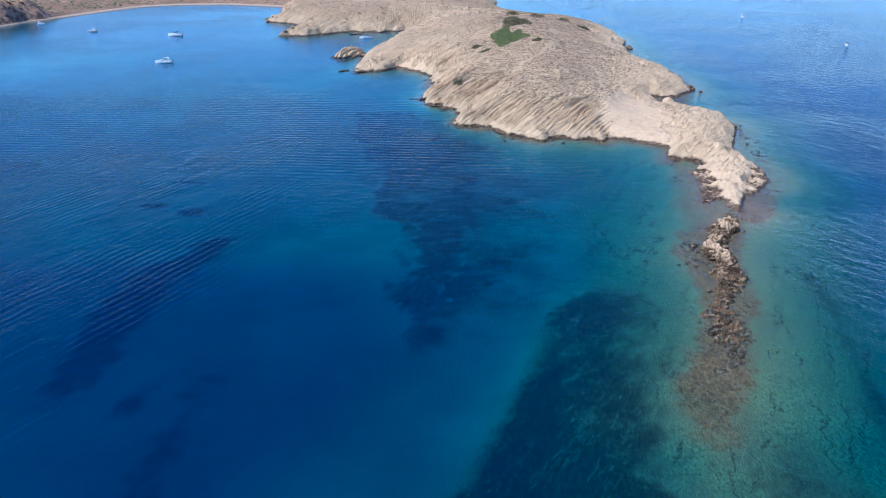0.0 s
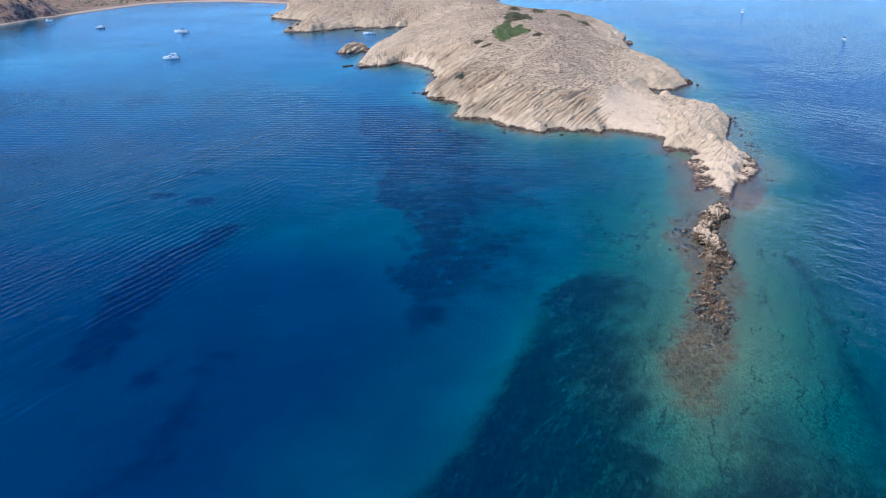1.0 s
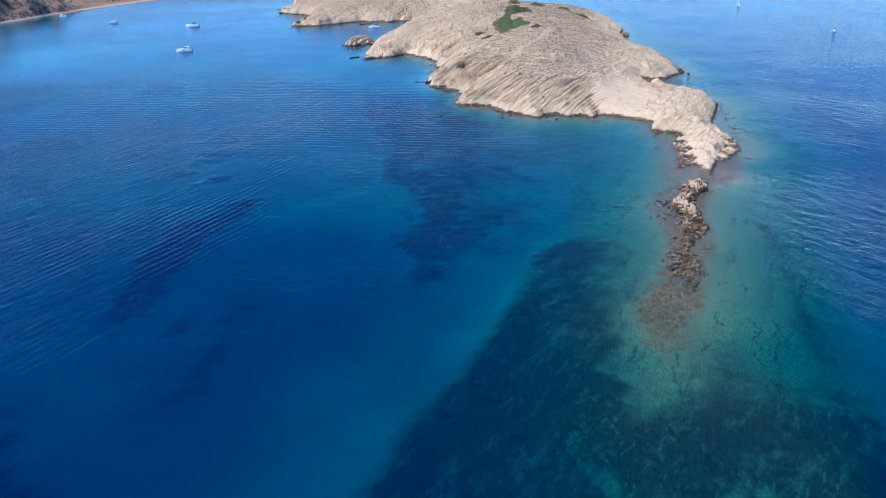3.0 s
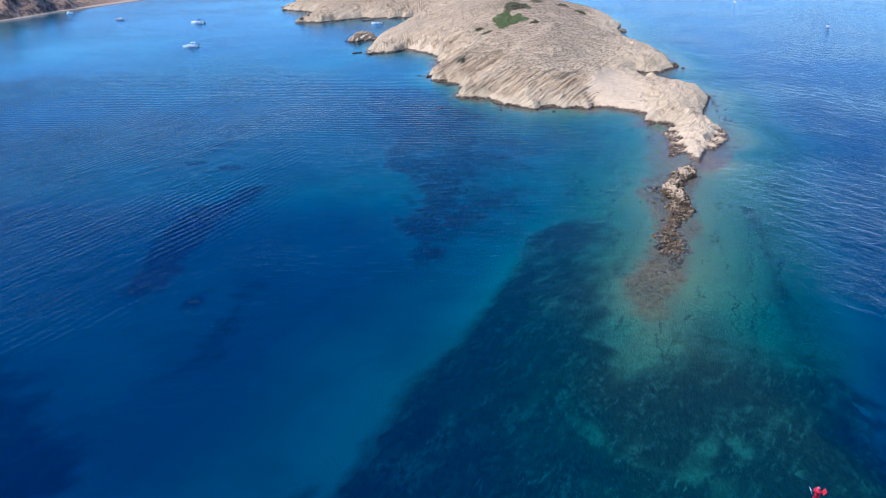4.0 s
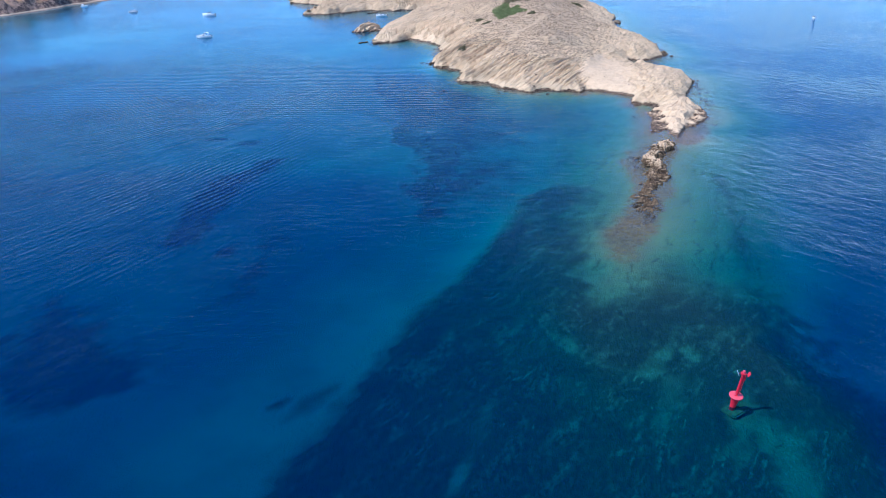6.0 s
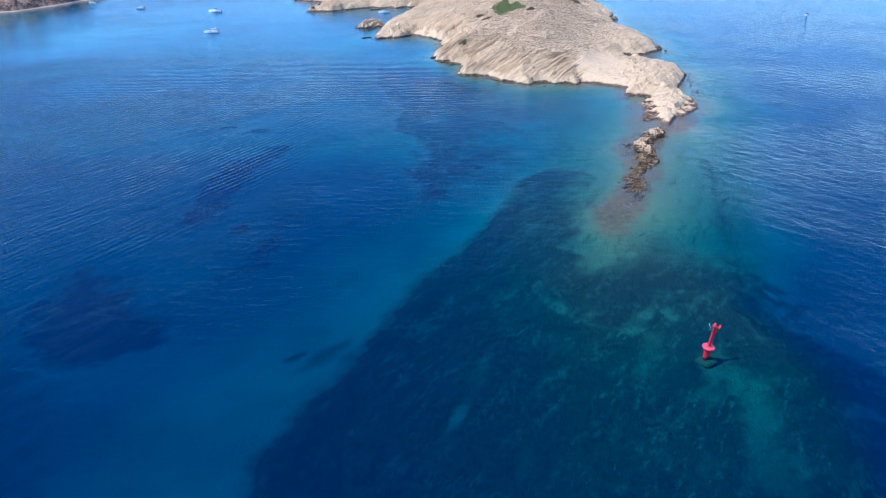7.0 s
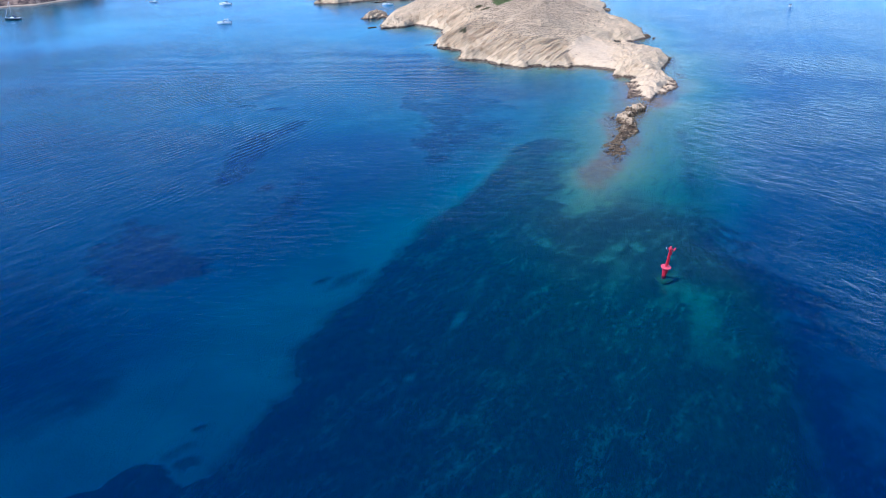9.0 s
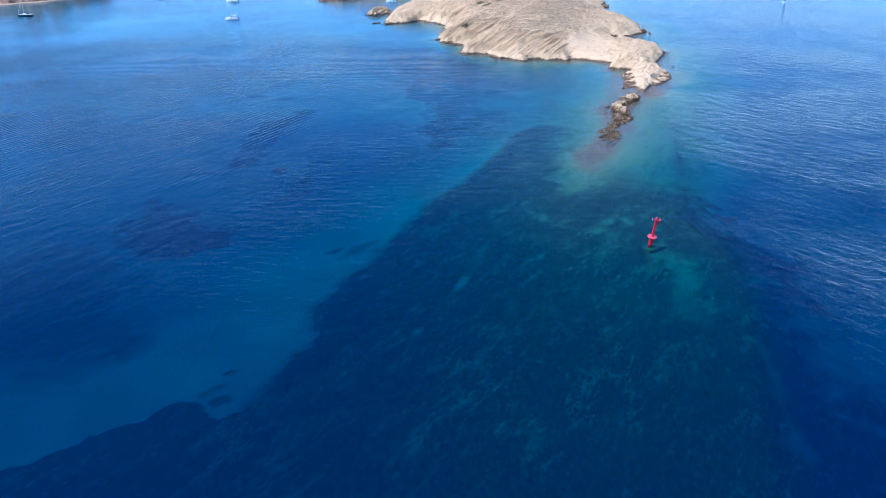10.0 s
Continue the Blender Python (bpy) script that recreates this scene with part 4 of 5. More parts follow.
meadow("seagrass_patch", [(-55, -18), (-48.9, -17), (-48.5, -27.8), (-52.5, -36.3), (-56.5, -29)], "dark ragged seagrass patch in the bay", 0.7, 0.4, 2.4, 47, 4.0, 0, (-48, -34), 0.75)
meadow("seagrass_meadow", [(-105.2, -12.6), (-110.4, -14), (-113, -23), (-117.6, -28), (-120.4, -35), (-119.8, -45), (-118.2, -53), (-116.6, -62), (-114.6, -69),
                           (-110.8, -66), (-110.3, -57), (-111.5, -45), (-110.8, -36), (-109, -30), (-106.6, -23.5)],
       "long dark seagrass patch on deep sand", 0.7, 0.3, 1.6, 7, 8.0, 0, (-48, -34), 1.0, (), 1.0, DENSE_GRASS)
meadow("seagrass_meadow", [(-126.3, -95), (-125, -105), (-125, -113), (-122.4, -122.5), (-116.4, -128), (-108.7, -129), (-103.5, -125.5), (-98, -121.5), (-100.2, -114), (-108.1, -108), (-118.5, -98)],
       "broad dark seagrass patch on deep sand", 0.8, 0.35, 2.4, 9, 12.0, 0, (-48, -34), 0.95, (), 1.0, DENSE_GRASS)
# no meadow grows here: a dark mat added to darken the smooth deep water
meadow("seagrass_meadow", [(-141, -118), (-118, -126), (-106, -139), (-98, -152), (-96, -163), (-102, -172), (-118, -176), (-138, -168), (-148, -134)],
       "faint broad dark mat added to darken the deep floor", 1.2, 0.3, 4.0, 13, 26.0, 0, (-48, -34), 0.9, (), 0.75)
meadow("seagrass_meadow", [(-93.4, -65.4), (-96.7, -65.5), (-95.6, -81.6), (-96.9, -94), (-96.8, -101.2), (-94.1, -100.2), (-90.2, -91.8), (-89.9, -83.6), (-91.4, -71.9)],
       "faint dark seagrass streak on deep sand", 0.8, 0.3, 2.0, 11, 8.0, 0, (-48, -34), 0.7, (), 0.8)
meadow("seagrass_patch", [(-104.8, -72), (-103.5, -67.5), (-100.5, -67.5), (-99, -72), (-101, -75.2), (-103.4, -75)],
       "faint dark seagrass patch on deep sand", 0.7, 0.3, 1.6, 49, 5.0, 0, (-48, -34), 0.8, (), 0.8)
for k, (x, y, rx, ry, turn) in enumerate(((-120.6, 1.6, 3.8, 3.4, 20), (-132, 5.5, 3.6, 2.4, 10), (-130.2, 23.9, 5, 2.6, 0), (-75.4, -126.6, 2.4, 1.3, 48),
                                          (-71.2, -126.4, 5.8, 1.5, 60), (-75.5, -157.2, 1.2, 0.6, 40), (-81.1, -169.2, 1.4, 0.8, 40), (-82.4, -174.1, 2.8, 1.3, 55),
                                          (-80.6, -176.2, 1.6, 0.9, 30))):
    c, s = math.cos(radians(turn)), math.sin(radians(turn))
    ring = [(x + rx * math.cos(a) * c - ry * math.sin(a) * s, y + rx * math.cos(a) * s + ry * math.sin(a) * c)
            for a in (2 * math.pi * i / 14 for i in range(14))]
    meadow("seagrass_clump", ring, "small dark seagrass clump on pale sand", 0.35, 0.3, 0.7, 20 + k, 1.0 + 0.45 * (rx + ry), 0, (-48, -34), 0.9, (), 0.72)

# ---------------------------------------------------------------- red beacon


def beacon():
    base = tagged(new("beacon"), "red steel light beacon on a weedy concrete block in the sea", "beacon")
    base.matrix_world = pose(BEACON[0], BEACON[1], 0, 7, 6, 0)
    part("foundation", block(2.3, 2.3, 0.36, pose(0.25, -0.1, -0.60, -7, -6, 38), 0.14, 0.94), CONCRETE, base, "square weedy concrete slab under water")
    part("pier", block(1.8, 1.8, 2.2, pose(0.2, -0.1, -1.7, -7, -6, 35), 0.08), CONCRETE, base)
    part("pedestal", lathe([(0.36, -0.6), (0.36, 0.2), (0.40, 0.6), (0.48, 1.05), (0.58, 1.38), (0.62, 1.58)], 28), RED, base, shade=False)
    part("platform", lathe([(0.60, 1.58), (0.82, 1.61), (0.85, 1.64), (0.85, 1.74), (0.82, 1.77), (0.27, 1.80)], 36), RED_TOP, base, "round paler red platform disc")
    part("mast", lathe([(0.27, 1.80), (0.27, 1.88), (0.19, 1.90), (0.165, 5.05), (0.24, 5.07), (0.24, 5.14)], 24), RED, base)
    for k in range(8):
        a = 2 * math.pi * k / 8
        part("bolt", lathe([(0.03, 0), (0.03, 0.05)], 6, pose(0.232 * math.cos(a), 0.232 * math.sin(a), 1.88)), ALLOY, base)
    for side in (-1, 1):
        part("ladder_rail", rod((0.25, 0.14 * side, 1.82), (0.25, 0.14 * side, 5.05), 0.022), RED, base)
    for k in range(10):
        part("rung", rod((0.25, -0.14, 2.1 + 0.3 * k), (0.25, 0.14, 2.1 + 0.3 * k), 0.018, 6), RED, base)
    part("gallery", lathe([(0.24, 5.14), (0.36, 5.16), (0.36, 5.22), (0.18, 5.24)], 20), RED, base)
    part("lantern", lathe([(0.14, 5.24), (0.15, 5.32), (0.13, 5.34), (0.13, 5.54), (0.16, 5.56), (0.10, 5.64), (0.02, 5.68)], 20), RED_TOP, base, "small red lantern")
    for side, material, label in ((-1, PANEL, "pale solar panel"), (1, RED, "")):
        part("bracket", rod((0.2 * side, 0, 5.0), (0.60 * side, -0.05, 5.14), 0.03), RED, base)
        panel = part("panel", block(0.07, 0.50, 0.48, pose(0.66 * side, -0.06, 5.18, 0, 25 * side, 0), 0.015), material, base, label)
        part("panel_frame", block(0.04, 0.56, 0.54, pose(0.635 * side, -0.06, 5.165, 0, 25 * side, 0), 0.01), ALLOY if side < 0 else RED, panel)
    part("battery_box", block(0.26, 0.30, 0.66, pose(0.28, 0.05, 4.4), 0.03), RED, base, "red battery box on the mast")
    return base


beacon()

# ---------------------------------------------------------------- boats


def hull_rows(length, beam, free, keel=0.35, bow=0.55, inset=0.0):
    """Cross sections of a hull, stern at x = 0, bow at x = length."""
    rows = []
    for k in range(13):
        s = k / 12
        half = beam / 2 * (0.90 + 0.10 * math.sin(math.pi * min(s * 1.3, 1) * 0.9)) * (1 - max(0, (s - 0.45) / 0.55) ** 2.2) - inset
        half = max(half, 0.015)
        sheer = free * (1 + bow * s * s)
        low = -keel * (1 - max(0, (s - 0.7) / 0.3) ** 2)
        x = length * s + 0.06 * length * max(0, (s - 0.7) / 0.3) ** 2
        rows.append([(x, 0, low), (x - 0.02, half * 0.72, low * 0.35 + 0.04), (x, half * 0.93, sheer * 0.55), (x, half, sheer),
                     (x, -half, sheer), (x, -half * 0.93, sheer * 0.55), (x - 0.02, -half * 0.72, low * 0.35 + 0.04)])
    return rows


def ring_rail(points, r, parent, material=ALLOY):
    for a, b in zip(points, points[1:]):
        part("rail", rod(a, b, r, 6), material, parent)


def motorboat(x, y, turn, length, label, style="cruiser", hull_paint=None):
    """A motor boat at anchor: hull, deck, cabin, screens, cockpit, top and engine."""
    beam, free = length * 0.33, length * 0.092
    base = tagged(new("motor_boat"), label, "boat", "anchored boats")
    base.matrix_world = pose(x, y, 0, 0, 0, turn) @ Matrix.Translation((-length / 2, 0, 0))
    part("hull", loft(hull_rows(length, beam, free, 0.35, 0.8)), hull_paint or WHITE, base, shade=False)
    deck = []
    for row in hull_rows(length * 0.985, beam, free, 0.35, 0.8, 0.07):
        px, half, top = row[3]
        deck.append([(px, half, top), (px, half, top + 0.035), (px, -half, top + 0.035), (px, -half, top)])
    part("deck", loft(deck), CREAM, base)
    part("rub_rail", loft([[(r[3][0], r[3][1] + 0.03, r[3][2] - 0.06), (r[3][0], r[3][1] + 0.03, r[3][2]), (r[3][0], r[3][1] - 0.01, r[3][2]), (r[3][0], r[3][1] - 0.01, r[3][2] - 0.06)]
                           for r in hull_rows(length, beam, free, 0.35, 0.8)]), NAVY, base)
    cab = []
    tall = 0.11 * length if style == "cruiser" else 0.085 * length
    for s, w, h in ((0.40, 0.80, 1.0), (0.52, 0.78, 1.0), (0.66, 0.68, 0.72), (0.80, 0.50, 0.35), (0.88, 0.34, 0.02)):
        z0, half = free * (1 + 0.8 * s * s), beam / 2 * w * 0.92
        cab.append([(length * s, half, z0), (length * s, half * 0.82, z0 + tall * h), (length * s, -half * 0.82, z0 + tall * h), (length * s, -half, z0)])
    cabin = part("cabin", loft(cab), WHITE, base)
    for side in (-1, 1):
        part("side_window", block(length * 0.16, 0.03, tall * 0.35, pose(length * 0.56, side * beam * 0.315, free * 1.2 + tall * 0.5, side * 14, 0, -side * 4), 0.01), SMOKED, cabin)
    z0 = free * 1.1 + tall
    screen = []
    for s, lean in ((0, 0.0), (1, -0.09 * length)):
        screen.append([(length * 0.50 + lean, beam * 0.34, z0 + s * 0.075 * length), (length * 0.56 + lean, beam * 0.22, z0 + s * 0.075 * length),
                       (length * 0.56 + lean, -beam * 0.22, z0 + s * 0.075 * length), (length * 0.50 + lean, -beam * 0.34, z0 + s * 0.075 * length)])
    part("windscreen", loft(screen), SMOKED, base, "smoked windscreen")
    part("cockpit_well", block(length * 0.26, beam * 0.66, 0.06, pose(length * 0.20, 0, free * 1.06 + 0.05), 0.02), CREAM, base)
    for k in range(2):
        seat = part("seat", block(length * 0.07, beam * 0.24, 0.35, pose(length * 0.33, (k - 0.5) * beam * 0.4, free + 0.30), 0.05), WHITE, base)
        part("seat_back", block(0.10, beam * 0.24, 0.40, pose(length * 0.30, (k - 0.5) * beam * 0.4, free + 0.62), 0.04), WHITE, seat)
    part("stern_bench", block(length * 0.07, beam * 0.7, 0.40, pose(length * 0.07, 0, free + 0.25), 0.06), CREAM, base)
    top_z = z0 + 0.115 * length
    if style == "cruiser":
        top = part("hard_top", block(length * 0.30, beam * 0.74, 0.10, pose(length * 0.36, 0, top_z, 0, 3, 0), 0.04), WHITE, base)
        part("hatch", block(length * 0.10, beam * 0.34, 0.03, pose(length * 0.38, 0, top_z + 0.07, 0, 3, 0), 0.01), SMOKED, top)
        for sx, sy in ((0.24, 1), (0.24, -1), (0.46, 1), (0.46, -1)):
            part("top_post", rod((length * sx, sy * beam * 0.34, free * 1.1), (length * (sx + 0.01), sy * beam * 0.33, top_z), 0.035), WHITE, base)
        part("radar_arch", loft([[(length * 0.18 + o, sy * beam * w, z) for o, z in ((0, zz), (0.22, zz), (0.22, zz + 0.12), (0, zz + 0.12))]
                                 for sy, w, zz in ((1, 0.42, free * 1.05), (1, 0.36, top_z - 0.1), (1, 0.20, top_z + 0.15), (-1, 0.20, top_z + 0.15), (-1, 0.36, top_z - 0.1), (-1, 0.42, free * 1.05))]),
             WHITE, base)
    elif style == "bimini":
        arch = []
        for k in range(7):
            a = (k - 3) / 3
            z = top_z - 0.16 * a * a
            arch.append([(length * 0.22, a * beam * 0.38, z), (length * 0.46, a * beam * 0.38, z + 0.04), (length * 0.46, a * beam * 0.38, z), (length * 0.22, a * beam * 0.38, z - 0.04)])
        part("bimini_top", loft(arch), NAVY, base, "dark navy canvas bimini")
        for sx in (0.24, 0.44):
            for sy in (1, -1):
                part("bimini_pole", rod((length * 0.33, sy * beam * 0.42, free * 1.1), (length * sx, sy * beam * 0.37, top_z - 0.15), 0.02, 6), ALLOY, base)
    for side in (-1, 1):
        posts = []
        for s in (0.55, 0.7, 0.83, 0.95):
            half = beam / 2 * (1 - max(0, (s - 0.45) / 0.55) ** 2.2) - 0.05
            zz = free * (1 + 0.8 * s * s)
            part("stanchion", rod((length * s, side * half, zz), (length * s, side * half, zz + 0.5), 0.016, 6), ALLOY, base)
            posts.append((length * s, side * half, zz + 0.5))
        ring_rail(posts, 0.016, base)
    motor = part("outboard", block(0.45, 0.38, 0.62, pose(-0.28, 0, free + 0.30, 0, -8, 0), 0.09, 0.86), BLACK, base, "black outboard cowling")
    part("motor_leg", block(0.18, 0.14, 0.95, pose(-0.22, 0, free - 0.40), 0.03), BLACK, motor)
    part("swim_step", block(0.55, beam * 0.7, 0.08, pose(-0.20, 0, 0.22), 0.03), CREAM, base)
    return base


motorboat(-207.3, 196.8, 188, 7.2, "small white cabin cruiser with open cockpit at anchor", "cruiser")
motorboat(-241.0, 294.6, 172, 8.4, "white cabin cruiser with dark canvas top at anchor", "bimini")
motorboat(-126.8, 278.6, 184, 6.4, "white motor boat with dark bimini moored in the inlet", "bimini")
motorboat(-360, 361, 5, 4.8, "white motor boat anchored off the sandy beach", "cruiser")
motorboat(-303, 318.5, 185, 5.2, "grey-white motor boat anchored in the bay", "cruiser", paint("grey_gelcoat", (0.42, 0.46, 0.50), 0.35))
motorboat(113.5, 239.5, 252, 5.2, "white speedboat on the open sea", "bimini")
motorboat(98.6, 366, 262, 5.0, "small white boat far out on the open sea", "cruiser")


def sailing_boat(x, y, turn, length=9.0):
    base = tagged(new("sailing_boat"), "dark-hulled sailing boat with bare mast at anchor", "boat", "anchored boats")
    base.matrix_world = pose(x, y, 0, 0, 0, turn) @ Matrix.Translation((-length / 2, 0, 0))
    beam, free = 2.9, 0.95
    part("hull", loft(hull_rows(length, beam, free, 0.5, 0.25)), DARK_HULL, base, "dark blue-black hull")
    deck = []
    for row in hull_rows(length * 0.99, beam, free, 0.5, 0.25, 0.06):
        px, half, top = row[3]
        deck.append([(px, half, top), (px, half, top + 0.05), (px, -half, top + 0.05), (px, -half, top)])
    part("deck", loft(deck), WHITE, base)
    part("coachroof", block(length * 0.36, 1.5, 0.5, pose(length * 0.52, 0, free + 0.33), 0.1, 0.85), WHITE, base)
    part("cockpit", block(length * 0.22, 1.3, 0.16, pose(length * 0.18, 0, free + 0.12), 0.04), CREAM, base)
    part("mast", rod((length * 0.58, 0, free), (length * 0.57, 0, 11.2), 0.075, 10, 0.05), ALLOY, base)
    part("boom", rod((length * 0.57, 0, free + 1.3), (length * 0.16, 0, free + 1.35), 0.06), ALLOY, base)
    part("furled_sail", rod((length * 0.55, 0, free + 1.45), (length * 0.18, 0, free + 1.47), 0.14, 10, 0.09), NAVY, base, "furled sail under a navy cover")
    part("furled_jib", rod((length * 1.0, 0, free + 0.4), (length * 0.575, 0, 10.6), 0.06, 8, 0.03), WHITE, base)
    part("backstay", rod((0.1, 0, free), (length * 0.57, 0, 11.1), 0.012, 5), ALLOY, base)
    for side in (-1, 1):
        part("shroud", rod((length * 0.56, side * 1.35, free), (length * 0.57, 0, 10.8), 0.012, 5), ALLOY, base)
        part("spreader", rod((length * 0.57, 0, 6.2), (length * 0.56, side * 0.75, 6.15), 0.025, 6), ALLOY, base)
    part("sprayhood", loft([[(length * 0.30, w, free + 0.1), (length * 0.31, w * 0.8, free + 1.0), (length * 0.40, w * 0.8, free + 0.95), (length * 0.44, w, free + 0.5)] for w in (-0.75, -0.4, 0.4, 0.75)]), NAVY, base)
    return base


sailing_boat(-352.6, 227.9, 190)

# ---------------------------------------------------------------- rocks


def boulder(name, x, y, z, size, material, seed, flat=0.6, label="", group=""):
    r = random.Random(seed)
    bm = bmesh.new()
    bmesh.ops.create_icosphere(bm, subdivisions=2, radius=1)
    cuts = [(Vector((r.uniform(-1, 1), r.uniform(-1, 1), r.uniform(-0.4, 1))).normalized(), r.uniform(0.55, 0.85)) for _ in range(9)]
    for v in bm.verts:
        for way, far in cuts:
            over = v.co.dot(way) - far
            if over > 0:
                v.co -= way * over
        v.co *= 1 + 0.10 * noise.noise(v.co * 2.1 + Vector((seed * 3.7, 0, 0)))
        v.co = Vector((v.co.x * size * r.uniform(0.96, 1.04), v.co.y * size * 0.8, v.co.z * size * flat))
    ob = part(name, bm, material)
    ob.matrix_world = pose(x, y, z, r.uniform(-10, 10), r.uniform(-10, 10), r.uniform(0, 360))
    return tagged(ob, label, "rock", group)


def height_at(x, y):
    z, *_ = land_height(np.array([float(x)]), np.array([float(y)]), TOPS, PENINSULA)
    return float(z[0])


picks = random.Random(11)
# dark boulders in the shallows: x, y, spread, count, size
for x, y, wide, count, size in ((18.3, 73.1, 1.6, 9, 0.9), (17.5, 57.5, 2.0, 6, 0.8), (14.2, 42, 1.6, 9, 0.9), (8.7, 12.6, 2.4, 6, 0.7), (-5.7, 21.1, 2.0, 7, 0.6), (-5.3, 6.8, 2.0, 5, 0.6), (10.2, 18.2, 2.0, 5, 0.6), (12.8, 30.6, 1.2, 4, 0.6), (14.9, 37.8, 0.8, 5, 0.8),
                                (-6.1, 9.9, 1.8, 4, 0.7), (-7.6, 36.5, 1.2, 5, 0.9), (-2.8, -1.8, 1.5, 5, 0.7), (18.6, 142.3, 1.6, 5, 1.3), (17.2, 156.1, 2.0, 6, 1.2),
                                (17, 128.6, 1.2, 4, 1.1), (9.5, 239.6, 1.6, 5, 1.5), (-80.2, 115.4, 1.6, 6, 1.0), (-80.3, 136.4, 1.6, 5, 0.9), (-66.5, 78.1, 1.6, 6, 0.8),
                                (-40.1, 55.2, 3.2, 9, 0.8), (-23.1, 54.9, 2.4, 6, 0.8), (-49, 61.8, 2.5, 7, 0.8), (-78.4, 150.1, 1.2, 5, 0.9), (-170.8, 291.3, 5, 10, 1.6), (-201.6, 364.2, 5, 12, 1.7), (-186, 347, 3, 6, 1.4), (-112.7, 169, 1.8, 7, 1.1), (-114.9, 189.7, 1.5, 6, 1.1)):
    for k in range(count):
        px, py = x + picks.gauss(0, wide), y + picks.gauss(0, wide)
        s = size * picks.uniform(0.45, 1.15)
        z = max(height_at(px, py), -0.35)
        boulder("dark_rock", px, py, z + 0.02 * s, s, DARK_ROCK, picks.randrange(9999), 0.42, "dark weed-stained boulder at the waterline", "dark shore rocks")
# tall dark stacks at the foot of the eastern point: x, y, size
for x, y, s in ((15.9, 159, 1.7), (17.2, 156.2, 1.3), (14.8, 161, 1.1), (17.6, 135.5, 1.5), (16.8, 129.5, 1.3), (18.2, 131.5, 0.9), (8.6, 235, 2.2), (9.6, 232, 1.5), (19.4, 126.4, 0.7)):
    boulder("rock_stack", x, y, 0.1 * s, s, DARK_ROCK, picks.randrange(9999), 0.6, "dark weathered rock standing in the shallows", "dark rock stacks")
# small black rocks strung along the eastern shallows
for k in range(30):
    along = picks.random()
    px, py = 18.9 - 4.6 * along + picks.gauss(0, 0.9), 77 - 34 * along + picks.gauss(0, 1.4)
    boulder("black_rock", px, py, max(height_at(px, py), -0.2), picks.uniform(0.25, 0.75), DARK_ROCK, picks.randrange(9999), 0.55, "small black weedy rock in the shallows", "black shallows rocks")
# broken rock along the reef
rib = np.array(REEF_RIB)
for k in range(80):
    py = picks.uniform(-58, -3)
    mid, wide, high = (float(np.interp(py, rib[:, 0], rib[:, c])) for c in (1, 2, 3))
    px, s = mid + picks.gauss(-0.5, wide * 0.6), picks.uniform(0.25, 0.7)
    pale = high > 0.5 and abs(px - mid) < wide * 0.5
    boulder("reef_rock", px, py, max(high, 0) * 0.5 * max(0, 1 - abs(px - mid) / (wide * 1.2)) - 0.05, s, STONE if pale else REEF, picks.randrange(9999), 0.36,
            "pale weathered rock on the reef" if pale else "brown weed-covered rock on the reef", "reef rocks")
# weedy rocks awash west of the reef
for k in range(30):
    px, py = picks.gauss(-13.8, 1.7), picks.uniform(-34, -10)
    px += 0.16 * (py + 22)
    boulder("awash_rock", px, py, picks.uniform(-0.16, 0.0), picks.uniform(0.2, 0.5), REEF, picks.randrange(9999), 0.34, "dark brown weedy rock awash beside the reef", "rocks awash")
# low dark ledges that reach out from the western shore: x, y, length, turn
for x, y, long, turn in ((-76.3, 146.5, 6.5, 34), (-75.3, 132.3, 5.5, 10), (-78.2, 114.4, 6, 55), (-72.6, 101.9, 6, -25), (-64.6, 79.2, 4, 50), (-116.8, 214.2, 6.0, 25), (-109.7, 170.7, 8, 46), (-112.9, 188.7, 5.5, 55),
                         (-135.2, 295.8, 9, 48), (-71, 58.4, 6, 42), (-52, 65.9, 5, -55), (-118.8, 172.6, 5, 40)):
    for k in range(3):
        s = (k - 1) * 0.32 * long
        px, py = x + s * math.cos(radians(turn)) + picks.gauss(0, 0.3), y + s * math.sin(radians(turn)) + picks.gauss(0, 0.3)
        rock = boulder("shore_ledge", px, py, 0.12 if y != 58.4 else -0.25, 1.0, DARK_ROCK, picks.randrange(9999), 0.5, "low dark wet rock ledge at the waterline", "shore ledges")
        rock.matrix_world = pose(px, py, rock.matrix_world.translation.z, 0, picks.uniform(-6, 6), turn + picks.uniform(-8, 8)) @ Matrix.Diagonal((0.24 * long, 0.55 + 0.25 * picks.random(), 0.9, 1))
# pale loose stones on the knoll and the slopes
for x, y, wide, count, size in ((2.9, 53.2, 5.0, 26, 0.45), (6, 67.7, 4.5, 16, 0.5), (2.9, 40.8, 4.0, 14, 0.4), (-42.1, 63.9, 5, 16, 0.34), (-30.1, 64.1, 4, 10, 0.34), (-5, 61.3, 4, 8, 0.35)):
    for k in range(count):
        px, py = x + picks.gauss(0, wide), y + picks.gauss(0, wide)
        z = height_at(px, py)
        if z > 0.2:
            s = size * picks.uniform(0.5, 1.4)
            boulder("loose_stone", px, py, z + 0.15 * s, s, STONE, picks.randrange(9999), 0.6, "pale angular stone lying on the slope", "loose stones")
boulder("pale_boulder", 3.4, 101.6, max(height_at(3.4, 101.6), 0) + 0.9, 2.6, ROCK, 5, 0.65, "large pale boulder beside the small cove")

